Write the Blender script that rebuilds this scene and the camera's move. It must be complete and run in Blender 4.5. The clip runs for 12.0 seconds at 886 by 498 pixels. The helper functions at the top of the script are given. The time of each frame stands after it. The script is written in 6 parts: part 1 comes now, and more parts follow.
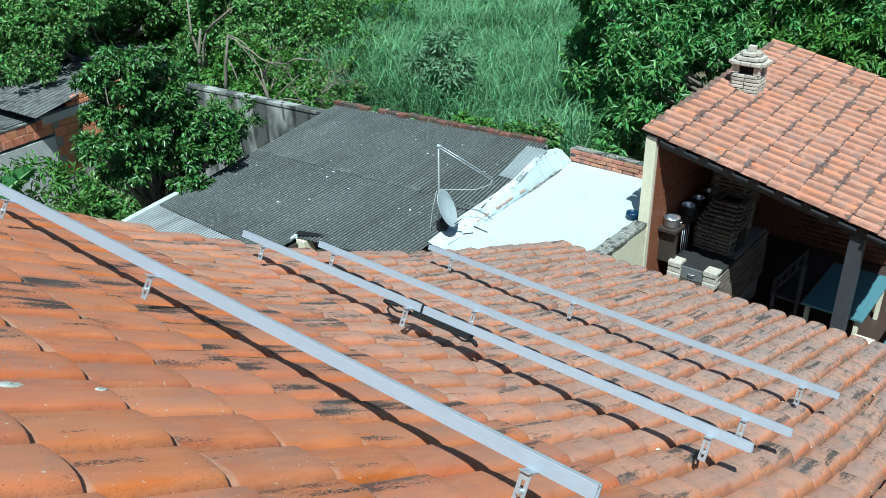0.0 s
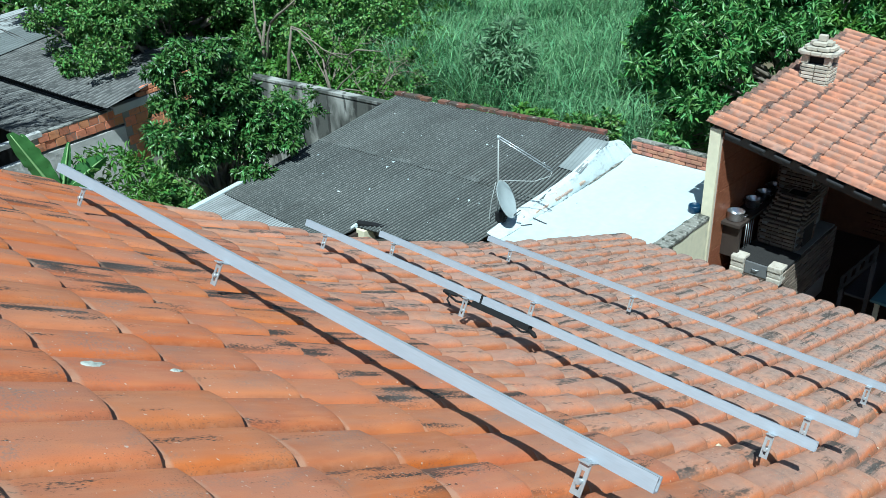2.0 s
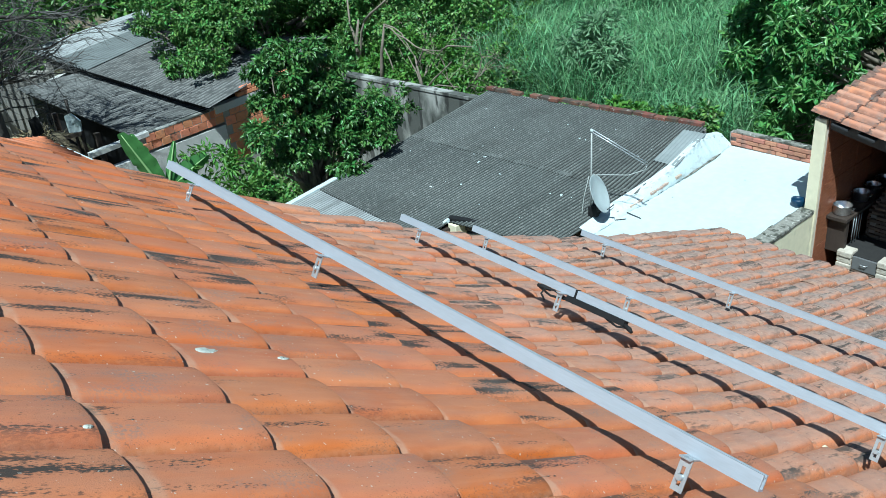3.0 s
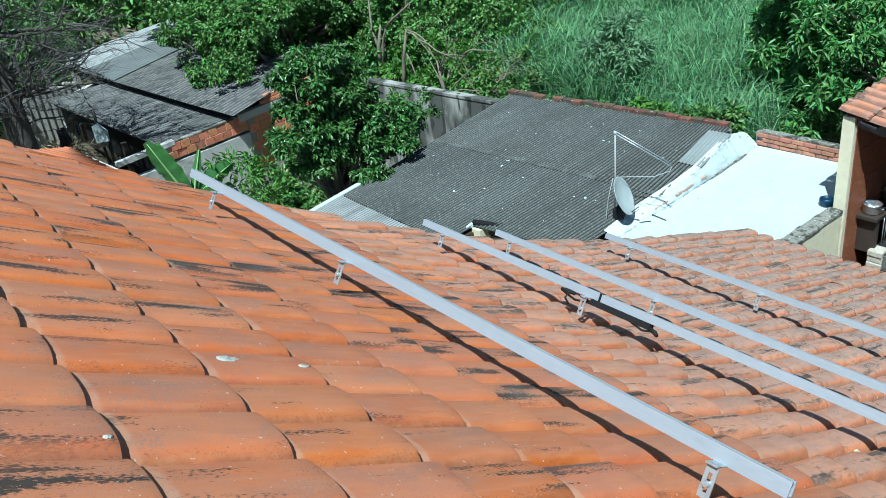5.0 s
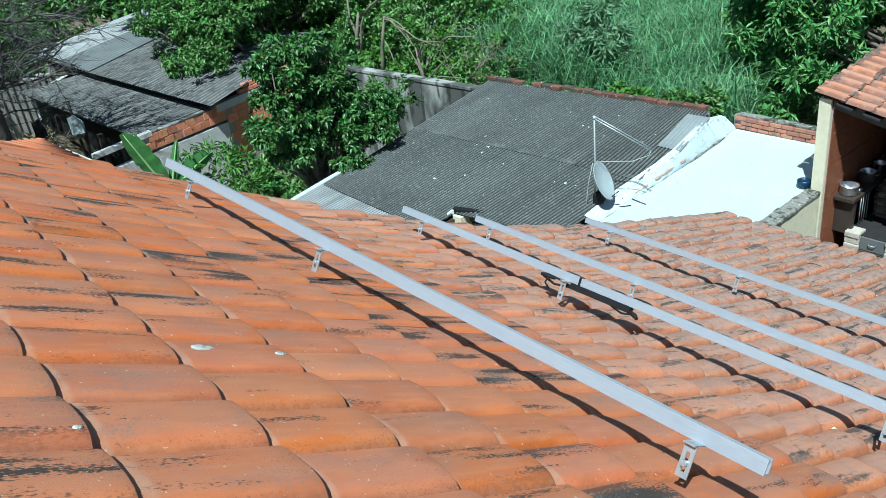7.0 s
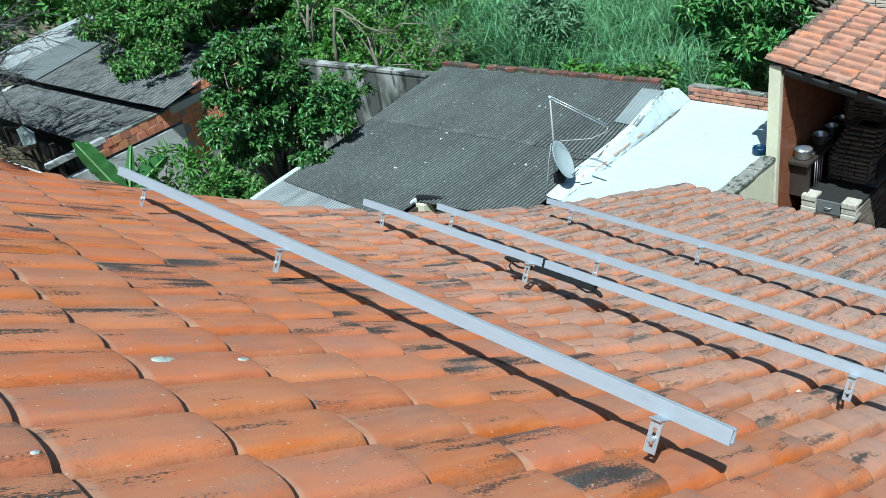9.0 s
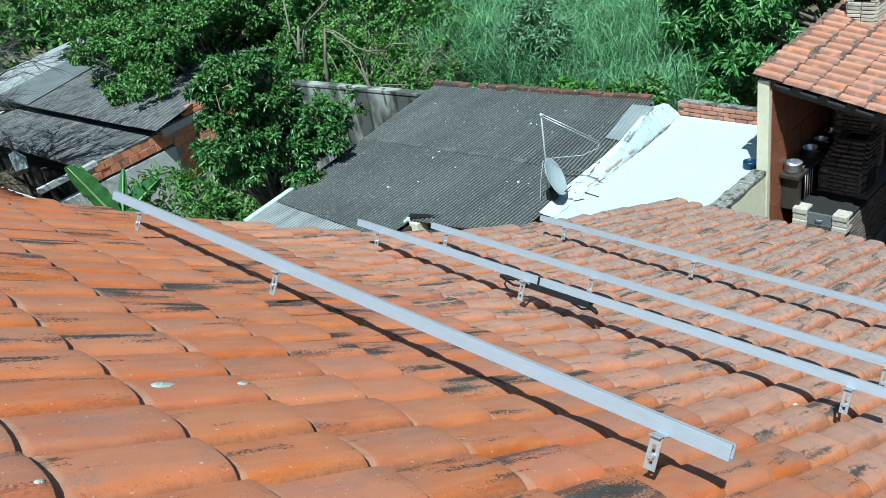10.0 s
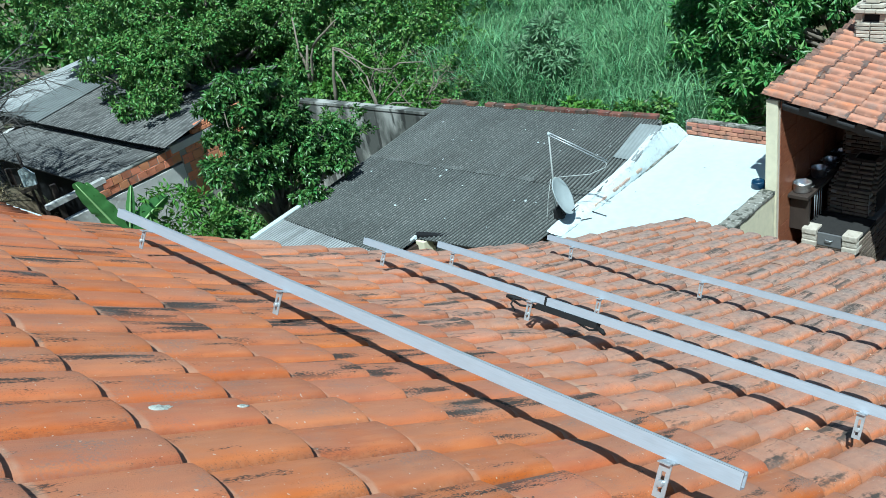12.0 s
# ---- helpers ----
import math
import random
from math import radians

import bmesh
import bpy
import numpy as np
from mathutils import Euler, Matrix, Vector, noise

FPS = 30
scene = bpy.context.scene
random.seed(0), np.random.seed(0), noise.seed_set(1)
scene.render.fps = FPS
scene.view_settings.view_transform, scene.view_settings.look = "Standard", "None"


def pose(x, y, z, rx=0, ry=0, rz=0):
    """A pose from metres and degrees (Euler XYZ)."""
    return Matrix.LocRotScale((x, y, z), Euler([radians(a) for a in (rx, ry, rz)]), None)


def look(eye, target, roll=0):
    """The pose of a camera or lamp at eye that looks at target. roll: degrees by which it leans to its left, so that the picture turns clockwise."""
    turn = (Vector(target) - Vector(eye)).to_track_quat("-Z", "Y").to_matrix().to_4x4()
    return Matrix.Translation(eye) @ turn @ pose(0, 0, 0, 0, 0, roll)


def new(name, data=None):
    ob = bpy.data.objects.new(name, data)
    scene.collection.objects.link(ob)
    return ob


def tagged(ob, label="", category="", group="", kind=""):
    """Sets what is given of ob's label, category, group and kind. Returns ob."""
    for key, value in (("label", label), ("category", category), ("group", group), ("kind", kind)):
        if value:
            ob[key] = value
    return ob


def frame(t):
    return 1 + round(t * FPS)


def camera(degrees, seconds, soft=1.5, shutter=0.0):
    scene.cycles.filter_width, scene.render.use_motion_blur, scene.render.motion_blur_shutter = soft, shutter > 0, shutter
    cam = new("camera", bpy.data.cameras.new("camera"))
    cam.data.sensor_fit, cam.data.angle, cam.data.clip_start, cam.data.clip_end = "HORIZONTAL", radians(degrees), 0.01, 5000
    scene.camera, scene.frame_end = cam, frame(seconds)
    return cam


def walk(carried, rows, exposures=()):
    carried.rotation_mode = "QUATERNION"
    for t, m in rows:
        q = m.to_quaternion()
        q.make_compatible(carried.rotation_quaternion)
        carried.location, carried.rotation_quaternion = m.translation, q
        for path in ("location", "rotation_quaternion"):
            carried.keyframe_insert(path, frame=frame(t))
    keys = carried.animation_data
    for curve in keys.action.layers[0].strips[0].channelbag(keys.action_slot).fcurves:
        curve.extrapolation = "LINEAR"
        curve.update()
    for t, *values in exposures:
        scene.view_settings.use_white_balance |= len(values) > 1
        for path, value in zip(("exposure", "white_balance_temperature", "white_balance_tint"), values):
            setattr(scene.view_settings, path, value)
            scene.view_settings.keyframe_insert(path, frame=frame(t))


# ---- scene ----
cam = camera(55.93, 12.0, soft=0.75)
PATH = [
    (0, (-1.491, -0.742, 1.537), (-0.1336, 0.4039, 0.6177), -1.33),
    (0.5, (-1.503, -0.744, 1.540), (-0.1713, 0.4287, 0.6182), -1.45),
    (1, (-1.512, -0.745, 1.547), (-0.1980, 0.4441, 0.6199), -1.56),
    (1.5, (-1.513, -0.741, 1.540), (-0.2144, 0.4622, 0.6090), -1.77),
    (2, (-1.523, -0.749, 1.553), (-0.2647, 0.4931, 0.6183), -2.63),
    (2.5, (-1.536, -0.745, 1.554), (-0.3635, 0.5801, 0.6215), -4.70),
    (3, (-1.554, -0.748, 1.557), (-0.4549, 0.6394, 0.6267), -5.80),
    (5, (-1.536, -0.746, 1.553), (-0.4780, 0.6828, 0.6377), -7.31),
    (5.5, (-1.548, -0.752, 1.553), (-0.5067, 0.6885, 0.6357), -7.51),
    (6, (-1.539, -0.751, 1.543), (-0.4903, 0.6803, 0.6209), -7.34),
    (6.5, (-1.532, -0.748, 1.538), (-0.4618, 0.6631, 0.6085), -7.16),
    (7, (-1.520, -0.752, 1.537), (-0.4415, 0.6416, 0.5918), -7.65),
    (9, (-1.493, -0.765, 1.548), (-0.3719, 0.5670, 0.5644), -10.28),
    (9.5, (-1.499, -0.774, 1.561), (-0.3649, 0.5569, 0.5898), -10.84),
    (10, (-1.505, -0.765, 1.564), (-0.3534, 0.5661, 0.6141), -10.81),
    (10.5, (-1.515, -0.766, 1.577), (-0.3567, 0.5873, 0.6676), -10.51),
    (11, (-1.511, -0.764, 1.576), (-0.3699, 0.6103, 0.6770), -10.40),
    (11.5, (-1.488, -0.753, 1.565), (-0.3444, 0.6174, 0.6630), -10.64),
    (12, (-1.474, -0.742, 1.551), (-0.3157, 0.6109, 0.6416), -10.65),
]
walk(cam, [(t, look(eye, target, roll)) for t, eye, target, roll in PATH], [(0, 0.57, 5260, -8), (12, 0.57, 5260, -8)])

# ---- world and sun ----
SUN_TO = Vector((-0.48, -0.345, 1.0)).normalized()
world = bpy.data.worlds.new("world")
scene.world = world
world.use_nodes = True
sky = world.node_tree.nodes.new("ShaderNodeTexSky")
sky.sky_type, sky.sun_disc = "NISHITA", False
sky.sun_elevation, sky.sun_rotation = math.asin(SUN_TO.z), math.atan2(SUN_TO.x, SUN_TO.y)
world.node_tree.links.new(sky.outputs[0], world.node_tree.nodes["Background"].inputs[0])
world.node_tree.nodes["Background"].inputs[1].default_value = 0.044
sun = new("sun", bpy.data.lights.new("sun", "SUN"))
sun.data.energy, sun.data.angle, sun.data.color = 5.0, radians(0.5), (1.0, 0.96, 0.9)
sun.matrix_world = look((0, 0, 30), Vector((0, 0, 30)) - SUN_TO)

GROUND = -5.3
rnd = random.Random(4)
rng = np.random.default_rng(7)


# ---- materials ----
def surf(name, c1, c2, scale=8.0, rough=0.8, bump=0.3, bump_scale=60.0, metal=0.0, stains=(), vary=0.0, source="none",
         stretch=(1, 1, 1), spec=0.5, coat=0.0, through_light=0.0, dirt_shade=None):
    """A node material: two tones mixed by a coarse noise, stains with shapes of their own, fine relief, and a tone for each piece."""
    m = bpy.data.materials.new(name)
    m.use_nodes = True
    nt = m.node_tree
    N, L = nt.nodes, nt.links
    bsdf = N["Principled BSDF"]
    geo = N.new("ShaderNodeNewGeometry")
    mp = N.new("ShaderNodeMapping")
    mp.inputs["Scale"].default_value = stretch
    L.new(geo.outputs["Position"], mp.inputs["Vector"])

    def noise_of(s, detail=4.0, vec=None):
        n = N.new("ShaderNodeTexNoise")
        n.inputs["Scale"].default_value = s
        n.inputs["Detail"].default_value = detail
        L.new(vec or mp.outputs[0], n.inputs["Vector"])
        return n.outputs["Fac"]

    def ramp(fac, lo, hi):
        r = N.new("ShaderNodeMapRange")
        r.inputs["From Min"].default_value, r.inputs["From Max"].default_value = lo, hi
        L.new(fac, r.inputs["Value"])
        return r.outputs[0]

    def blend(fac, a, b, kind="MIX"):
        x = N.new("ShaderNodeMix")
        x.data_type, x.blend_type = "RGBA", kind
        for sock, v in ((x.inputs[0], fac), (x.inputs[6], a), (x.inputs[7], b)):
            if isinstance(v, (int, float)):
                sock.default_value = v
            elif isinstance(v, tuple):
                sock.default_value = (*v, 1)
            else:
                L.new(v, sock)
        return x.outputs[2]

    col = blend(ramp(noise_of(scale), 0.3, 0.7), c1, c2)
    fine = ramp(noise_of(scale * 9, 3), 0.25, 0.75)
    col = blend(0.35, col, blend(fine, tuple(v * 0.72 for v in c1), tuple(min(1, v * 1.2) for v in c2)))
    if source != "none":
        out = N.new("ShaderNodeObjectInfo").outputs["Random"] if source == "object" else geo.outputs["Random Per Island"]
        hsv = N.new("ShaderNodeHueSaturation")
        L.new(col, hsv.inputs["Color"])
        r = N.new("ShaderNodeMapRange")
        r.inputs["To Min"].default_value, r.inputs["To Max"].default_value = 1 - vary, 1 + vary
        L.new(out, r.inputs["Value"])
        L.new(r.outputs[0], hsv.inputs["Value"])
        r2 = N.new("ShaderNodeMath")
        r2.operation = "MULTIPLY"
        L.new(out, r2.inputs[0])
        r2.inputs[1].default_value = 7.31
        fr = N.new("ShaderNodeMath")
        fr.operation = "FRACT"
        L.new(r2.outputs[0], fr.inputs[0])
        h = N.new("ShaderNodeMapRange")
        h.inputs["To Min"].default_value, h.inputs["To Max"].default_value = 0.5 - vary * 0.05, 0.5 + vary * 0.05
        L.new(fr.outputs[0], h.inputs["Value"])
        L.new(h.outputs[0], hsv.inputs["Hue"])
        col = hsv.outputs["Color"]
    for colour, s, lo, hi, st, amount in stains:
        v = N.new("ShaderNodeMapping")
        v.inputs["Scale"].default_value = st
        v.inputs["Location"].default_value = (s * 1.7, s * 0.3, 0)
        L.new(geo.outputs["Position"], v.inputs["Vector"])
        f = ramp(noise_of(s, 6, v.outputs[0]), lo, hi)
        k = N.new("ShaderNodeMath")
        k.operation = "MULTIPLY"
        L.new(f, k.inputs[0])
        k.inputs[1].default_value = amount
        col = blend(k.outputs[0], col, colour)
    # one dark tone for valley dirt and for the occlusion shade in valleys
    if dirt_shade:
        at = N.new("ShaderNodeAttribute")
        at.attribute_name = "tone_weight"
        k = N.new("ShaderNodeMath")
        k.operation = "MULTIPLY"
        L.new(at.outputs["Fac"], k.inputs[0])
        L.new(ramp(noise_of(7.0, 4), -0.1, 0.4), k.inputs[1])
        col = blend(k.outputs[0], col, dirt_shade)
    L.new(col, bsdf.inputs["Base Color"])
    rr = N.new("ShaderNodeMapRange")
    rr.inputs["To Min"].default_value, rr.inputs["To Max"].default_value = max(0.03, rough - 0.1), min(1, rough + 0.1)
    L.new(fine, rr.inputs["Value"])
    L.new(rr.outputs[0], bsdf.inputs["Roughness"])
    bsdf.inputs["Metallic"].default_value = metal
    bsdf.inputs["Specular IOR Level"].default_value = spec
    bsdf.inputs["Coat Weight"].default_value = coat
    if bump:
        b = N.new("ShaderNodeBump")
        b.inputs["Strength"].default_value = bump
        b.inputs["Distance"].default_value = 0.01
        L.new(noise_of(bump_scale, 5), b.inputs["Height"])
        L.new(b.outputs[0], bsdf.inputs["Normal"])
    if through_light:
        tr = N.new("ShaderNodeBsdfTranslucent")
        L.new(col, tr.inputs["Color"])
        ms = N.new("ShaderNodeMixShader")
        ms.inputs[0].default_value = through_light
        L.new(bsdf.outputs[0], ms.inputs[1])
        L.new(tr.outputs[0], ms.inputs[2])
        L.new(ms.outputs[0], N["Material Output"].inputs["Surface"])
    return m


def tile_material(name, source, c1, c2, dust, dust_much, lichen_much, vary, run, lichen=(0.035, 0.033, 0.03), bias=0.0, flecks=95):
    """Fired clay: two tones and a tone for each tile, dust on the flat of the tile, ragged black lichen and a few pale specks.
    run: the way down the slope, along which the lichen streaks."""
    m = bpy.data.materials.new(name)
    m.use_nodes = True
    N, L = m.node_tree.nodes, m.node_tree.links
    bsdf = N["Principled BSDF"]
    geo = N.new("ShaderNodeNewGeometry")
    one = N.new("ShaderNodeObjectInfo").outputs["Random"] if source == "object" else geo.outputs["Random Per Island"]
    flat = N.new("ShaderNodeAttribute")
    flat.attribute_name = "tone_weight"

    def calc(op, a, b=0.0, c=0.0):
        n = N.new("ShaderNodeMath")
        n.operation = op
        for sock, v in zip(n.inputs, (a, b, c)):
            if isinstance(v, (int, float)):
                sock.default_value = v
            else:
                L.new(v, sock)
        return n.outputs[0]

    def step(v, lo, hi):
        r = N.new("ShaderNodeMapRange")
        r.inputs["From Min"].default_value, r.inputs["From Max"].default_value = lo, hi
        L.new(v, r.inputs["Value"])
        return r.outputs[0]

    shift = N.new("ShaderNodeCombineXYZ")
    for k, f in enumerate((37.0, 91.0, 53.0)):
        L.new(calc("MULTIPLY", one, f), shift.inputs[k])
    moved = N.new("ShaderNodeVectorMath")
    L.new(geo.outputs["Position"], moved.inputs[0])
    L.new(shift.outputs[0], moved.inputs[1])

    def speckle(scale, stretch=(1, 1, 1), detail=5.0, own=True):
        mp = N.new("ShaderNodeMapping")
        mp.inputs["Scale"].default_value = stretch
        L.new(moved.outputs[0] if own else geo.outputs["Position"], mp.inputs["Vector"])
        n = N.new("ShaderNodeTexNoise")
        n.inputs["Scale"].default_value, n.inputs["Detail"].default_value = scale, detail
        L.new(mp.outputs[0], n.inputs["Vector"])
        return n.outputs["Fac"]

    def blend(fac, a, b):
        x = N.new("ShaderNodeMix")
        x.data_type = "RGBA"
        for sock, v in ((x.inputs[0], fac), (x.inputs[6], a), (x.inputs[7], b)):
            if isinstance(v, (int, float)):
                sock.default_value = v
            elif isinstance(v, tuple):
                sock.default_value = (*v, 1)
            else:
                L.new(v, sock)
        return x.outputs[2]

    along = tuple(0.34 if k == run else 4.6 for k in range(2)) + (1.4,)
    fine = tuple(0.7 if k == run else 2.6 for k in range(2)) + (1.6,)
    place = N.new("ShaderNodeAttribute")
    place.attribute_name = "run"
    gutter = N.new("ShaderNodeAttribute")
    gutter.attribute_name = "gutter"
    laid = step(place.outputs["Fac"], 0.4, 0.5)
    head = calc("MULTIPLY", laid, step(place.outputs["Fac"], 1.115, 1.085))
    lip = step(place.outputs["Fac"], 1.72, 1.98)
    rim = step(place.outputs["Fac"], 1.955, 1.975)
    laps = calc("MAXIMUM", lip, calc("MULTIPLY", laid, step(place.outputs["Fac"], 1.22, 1.0)))
    level = calc("POWER", calc("MAXIMUM", flat.outputs["Fac"], 0.0), 1.0 if run == 0 else 1.5)
    col = blend(step(speckle(7), 0.3, 0.7), c1, c2)
    hsv = N.new("ShaderNodeHueSaturation")
    L.new(col, hsv.inputs["Color"])
    L.new(calc("MULTIPLY_ADD", one, 2 * vary, 1 - vary), hsv.inputs["Value"])
    L.new(calc("MULTIPLY_ADD", calc("FRACT", calc("MULTIPLY", one, 7.3)), 0.008, 0.496), hsv.inputs["Hue"])
    L.new(calc("MULTIPLY_ADD", calc("FRACT", calc("MULTIPLY", one, 13.7)), 0.14, 0.93), hsv.inputs["Saturation"])
    col = hsv.outputs["Color"]
    grain = step(speckle(380, detail=4), 0.3, 0.7)
    col = blend(calc("MULTIPLY", grain, 0.13), col, tuple(v * 0.6 for v in c2))
    # broad smears that run down the tile, paler and redder than the rest
    smear = step(speckle(9, along, 4), 0.45, 0.68)
    col = blend(calc("MULTIPLY", smear, 0.42), col, tuple(min(1, v * k) for v, k in zip(c1, (1.12, 1.5, 2.1))))
    rust = step(speckle(5, fine, 4), 0.52, 0.7)
    col = blend(calc("MULTIPLY", rust, 0.42), col, tuple(v * k for v, k in zip(c2, (0.72, 0.6, 0.62))))
    sep = N.new("ShaderNodeSeparateXYZ")
    L.new(geo.outputs["Position"], sep.inputs[0])
    low = step(sep.outputs[0], -0.2, 4.4) if run == 0 else calc("ADD", 0.5)
    # dust, thick on the flat of the tile and rubbed off its side
    film = calc("MULTIPLY", step(speckle(9, (0.6, 1.6, 1)), 0.05, 0.5), calc("MULTIPLY_ADD", level, 0.88, 0.12))
    film = calc("MULTIPLY", film, calc("MULTIPLY_ADD", low, 0.3, 0.7))
    film = calc("MULTIPLY", film, calc("MULTIPLY_ADD", grain, 0.25, 0.78))
    col = blend(calc("MULTIPLY", film, dust_much), col, dust)
    grey = calc("MULTIPLY", calc("MULTIPLY", low, step(speckle(5, own=False), 0.25, 0.6)), calc("MULTIPLY_ADD", level, 0.55, 0.25))
    col = blend(grey, col, (0.265, 0.212, 0.186))
    # grime and crumbs in the gutters and at the foot of the side
    crumbs = step(speckle(60, detail=4), 0.38, 0.62)
    mud = calc("MULTIPLY", gutter.outputs["Fac"], step(speckle(8, own=False), 0.2, 0.5))
    col = blend(calc("MULTIPLY", mud, calc("MULTIPLY_ADD", low, 0.35, 0.6)), col, blend(crumbs, (0.05, 0.044, 0.034), (0.16, 0.125, 0.095)) if run == 0 else (0.13, 0.06, 0.04))
    # black lichen in ragged streaks
    some = calc("MULTIPLY_ADD", calc("FRACT", calc("MULTIPLY", one, 5.9)), 0.2, -0.112 + bias)
    if run == 0:
        rag = calc("ADD", speckle(3.6, along, 3), calc("MULTIPLY_ADD", speckle(flecks, fine, 6), 0.44, -0.22))
        rag = calc("ADD", rag, calc("MULTIPLY", calc("MULTIPLY", lip, low), 0.03))
    else:
        rag = calc("ADD", speckle(1.9, detail=3, own=False), calc("MULTIPLY_ADD", speckle(9, (3.4, 0.8, 1), 4), 0.62, -0.31))
        rag = calc("ADD", rag, calc("MULTIPLY_ADD", laps, 0.34, -0.15))
    rag = calc("ADD", rag, some)
    black = calc("MULTIPLY", step(rag, *((0.595, 0.66) if run == 0 and flecks > 50 else (0.575, 0.70) if run == 0 else (0.60, 0.645))), calc("MULTIPLY_ADD", level, 0.85, 0.15))
    col = blend(calc("MULTIPLY", black, lichen_much), col, lichen)
    # pitted brown specks, most of them low on the side and by the lip
    where = calc("MULTIPLY_ADD", calc("MAXIMUM", lip, calc("SUBTRACT", 1.0, level)), 0.07, 0.0)
    zone = step(speckle(6, along, 2), 0.42, 0.6)
    thin = calc("MULTIPLY", step(calc("ADD", where, speckle(210, detail=2)), 0.65, 0.70), calc("MULTIPLY", zone, 0.5))
    col = blend(calc("MULTIPLY", thin, lichen_much), col, (0.08, 0.06, 0.045))
    # soft grey crust in patches of fine specks
    crust = calc("MULTIPLY", step(speckle(4.5, (0.8, 1.6, 1), 3), 0.54, 0.66), step(speckle(170, detail=3), 0.42, 0.62))
    col = blend(calc("MULTIPLY", crust, calc("MULTIPLY_ADD", level, 0.4, 0.2)), col, (0.17, 0.16, 0.148))
    col = blend(calc("MULTIPLY", step(speckle(75, detail=2), 0.71, 0.74), 0.6), col, (0.55, 0.5, 0.43))
    if run == 0:
        grime = calc("MULTIPLY", low, step(speckle(20, (0.8, 1.3, 1), 6), 0.5, 0.6))
        col = blend(calc("MULTIPLY", grime, 0.42), col, (0.13, 0.09, 0.07))
        scab = calc("MULTIPLY", low, step(speckle(44, detail=4, own=False), 0.64, 0.68))
        col = blend(calc("MULTIPLY", scab, 0.6), col, (0.46, 0.38, 0.30))
    # pale rim where a tile comes out from under the next
    col = blend(calc("MULTIPLY", head, calc("MULTIPLY_ADD", step(speckle(24), 0.38, 0.62), 0.4 if run == 0 else 0.2, 0.15 if run == 0 else 0.0)), col, (0.50, 0.31, 0.21))
    # broken dark band along the lip's edge, stronger towards the eave
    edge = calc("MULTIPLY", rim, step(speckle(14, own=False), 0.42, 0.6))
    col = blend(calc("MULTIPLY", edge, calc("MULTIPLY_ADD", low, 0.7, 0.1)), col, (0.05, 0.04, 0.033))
    # pale worn end faces of the lips
    col = blend(calc("MULTIPLY", step(flat.outputs["Fac"], -0.1, -0.9), 0.6), col, (0.52, 0.33, 0.22))
    L.new(col, bsdf.inputs["Base Color"])
    L.new(calc("MULTIPLY_ADD", grain, 0.15, 0.68), bsdf.inputs["Roughness"])
    bsdf.inputs["Specular IOR Level"].default_value = 0.35
    b = N.new("ShaderNodeBump")
    b.inputs["Strength"].default_value, b.inputs["Distance"].default_value = 0.34, 0.0016
    L.new(calc("ADD", calc("MULTIPLY", grain, 0.5), speckle(26, fine)), b.inputs["Height"])
    L.new(b.outputs[0], bsdf.inputs["Normal"])
    return m


CLAY = ((0.555, 0.146, 0.036), (0.47, 0.122, 0.031), (0.325, 0.194, 0.14), 0.72, 0.95, 0.10, 0)
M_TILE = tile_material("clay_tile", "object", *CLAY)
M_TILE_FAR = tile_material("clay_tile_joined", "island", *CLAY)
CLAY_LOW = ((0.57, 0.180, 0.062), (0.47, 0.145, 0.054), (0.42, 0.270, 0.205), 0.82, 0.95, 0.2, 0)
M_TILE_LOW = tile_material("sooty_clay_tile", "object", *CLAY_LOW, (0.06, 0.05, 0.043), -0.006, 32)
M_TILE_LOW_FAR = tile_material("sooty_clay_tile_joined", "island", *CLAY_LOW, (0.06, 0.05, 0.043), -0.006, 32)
M_TILE_HUT = tile_material("pale_clay_tile", "object", (0.55, 0.178, 0.074), (0.58, 0.205, 0.096), (0.44, 0.25, 0.17), 0.3, 0.85, 0.13, 1, (0.06, 0.038, 0.034), 0.0)
M_ALU = surf("anodised_aluminium", (0.41, 0.44, 0.49), (0.37, 0.395, 0.445), 6, 0.45, 0.05, 200, metal=0.35, stretch=(6, 0.4, 6))
M_ZINC = surf("galvanised_steel", (0.56, 0.58, 0.60), (0.40, 0.42, 0.44), 30, 0.38, 0.08, 200, metal=0.6)
M_DARK_STEEL = surf("dark_steel", (0.06, 0.06, 0.065), (0.04, 0.04, 0.042), 20, 0.5, 0.05, 100, metal=0.5)
# black plastic and cloth; also colours the old house's pieces that stand for shade
M_BLACK = surf("black_plastic_and_shade", (0.010, 0.010, 0.011), (0.016, 0.016, 0.017), 20, 0.75, 0.05, 100, spec=0.2)
FIBRE_STAINS = (((0.27, 0.27, 0.255), 34, 0.52, 0.66, (1, 1, 1), 0.5), ((0.05, 0.05, 0.047), 2.3, 0.5, 0.74, (0.5, 1.6, 1), 0.45),
                ((0.65, 0.65, 0.62), 22, 0.735, 0.75, (1, 1, 1), 0.85))
M_FIBRE = surf("weathered_fibre_cement", (0.112, 0.119, 0.114), (0.072, 0.079, 0.076), 1.6, 0.9, 0.5, 70, stains=FIBRE_STAINS, vary=0.12, source="object", dirt_shade=(0.012, 0.012, 0.011))
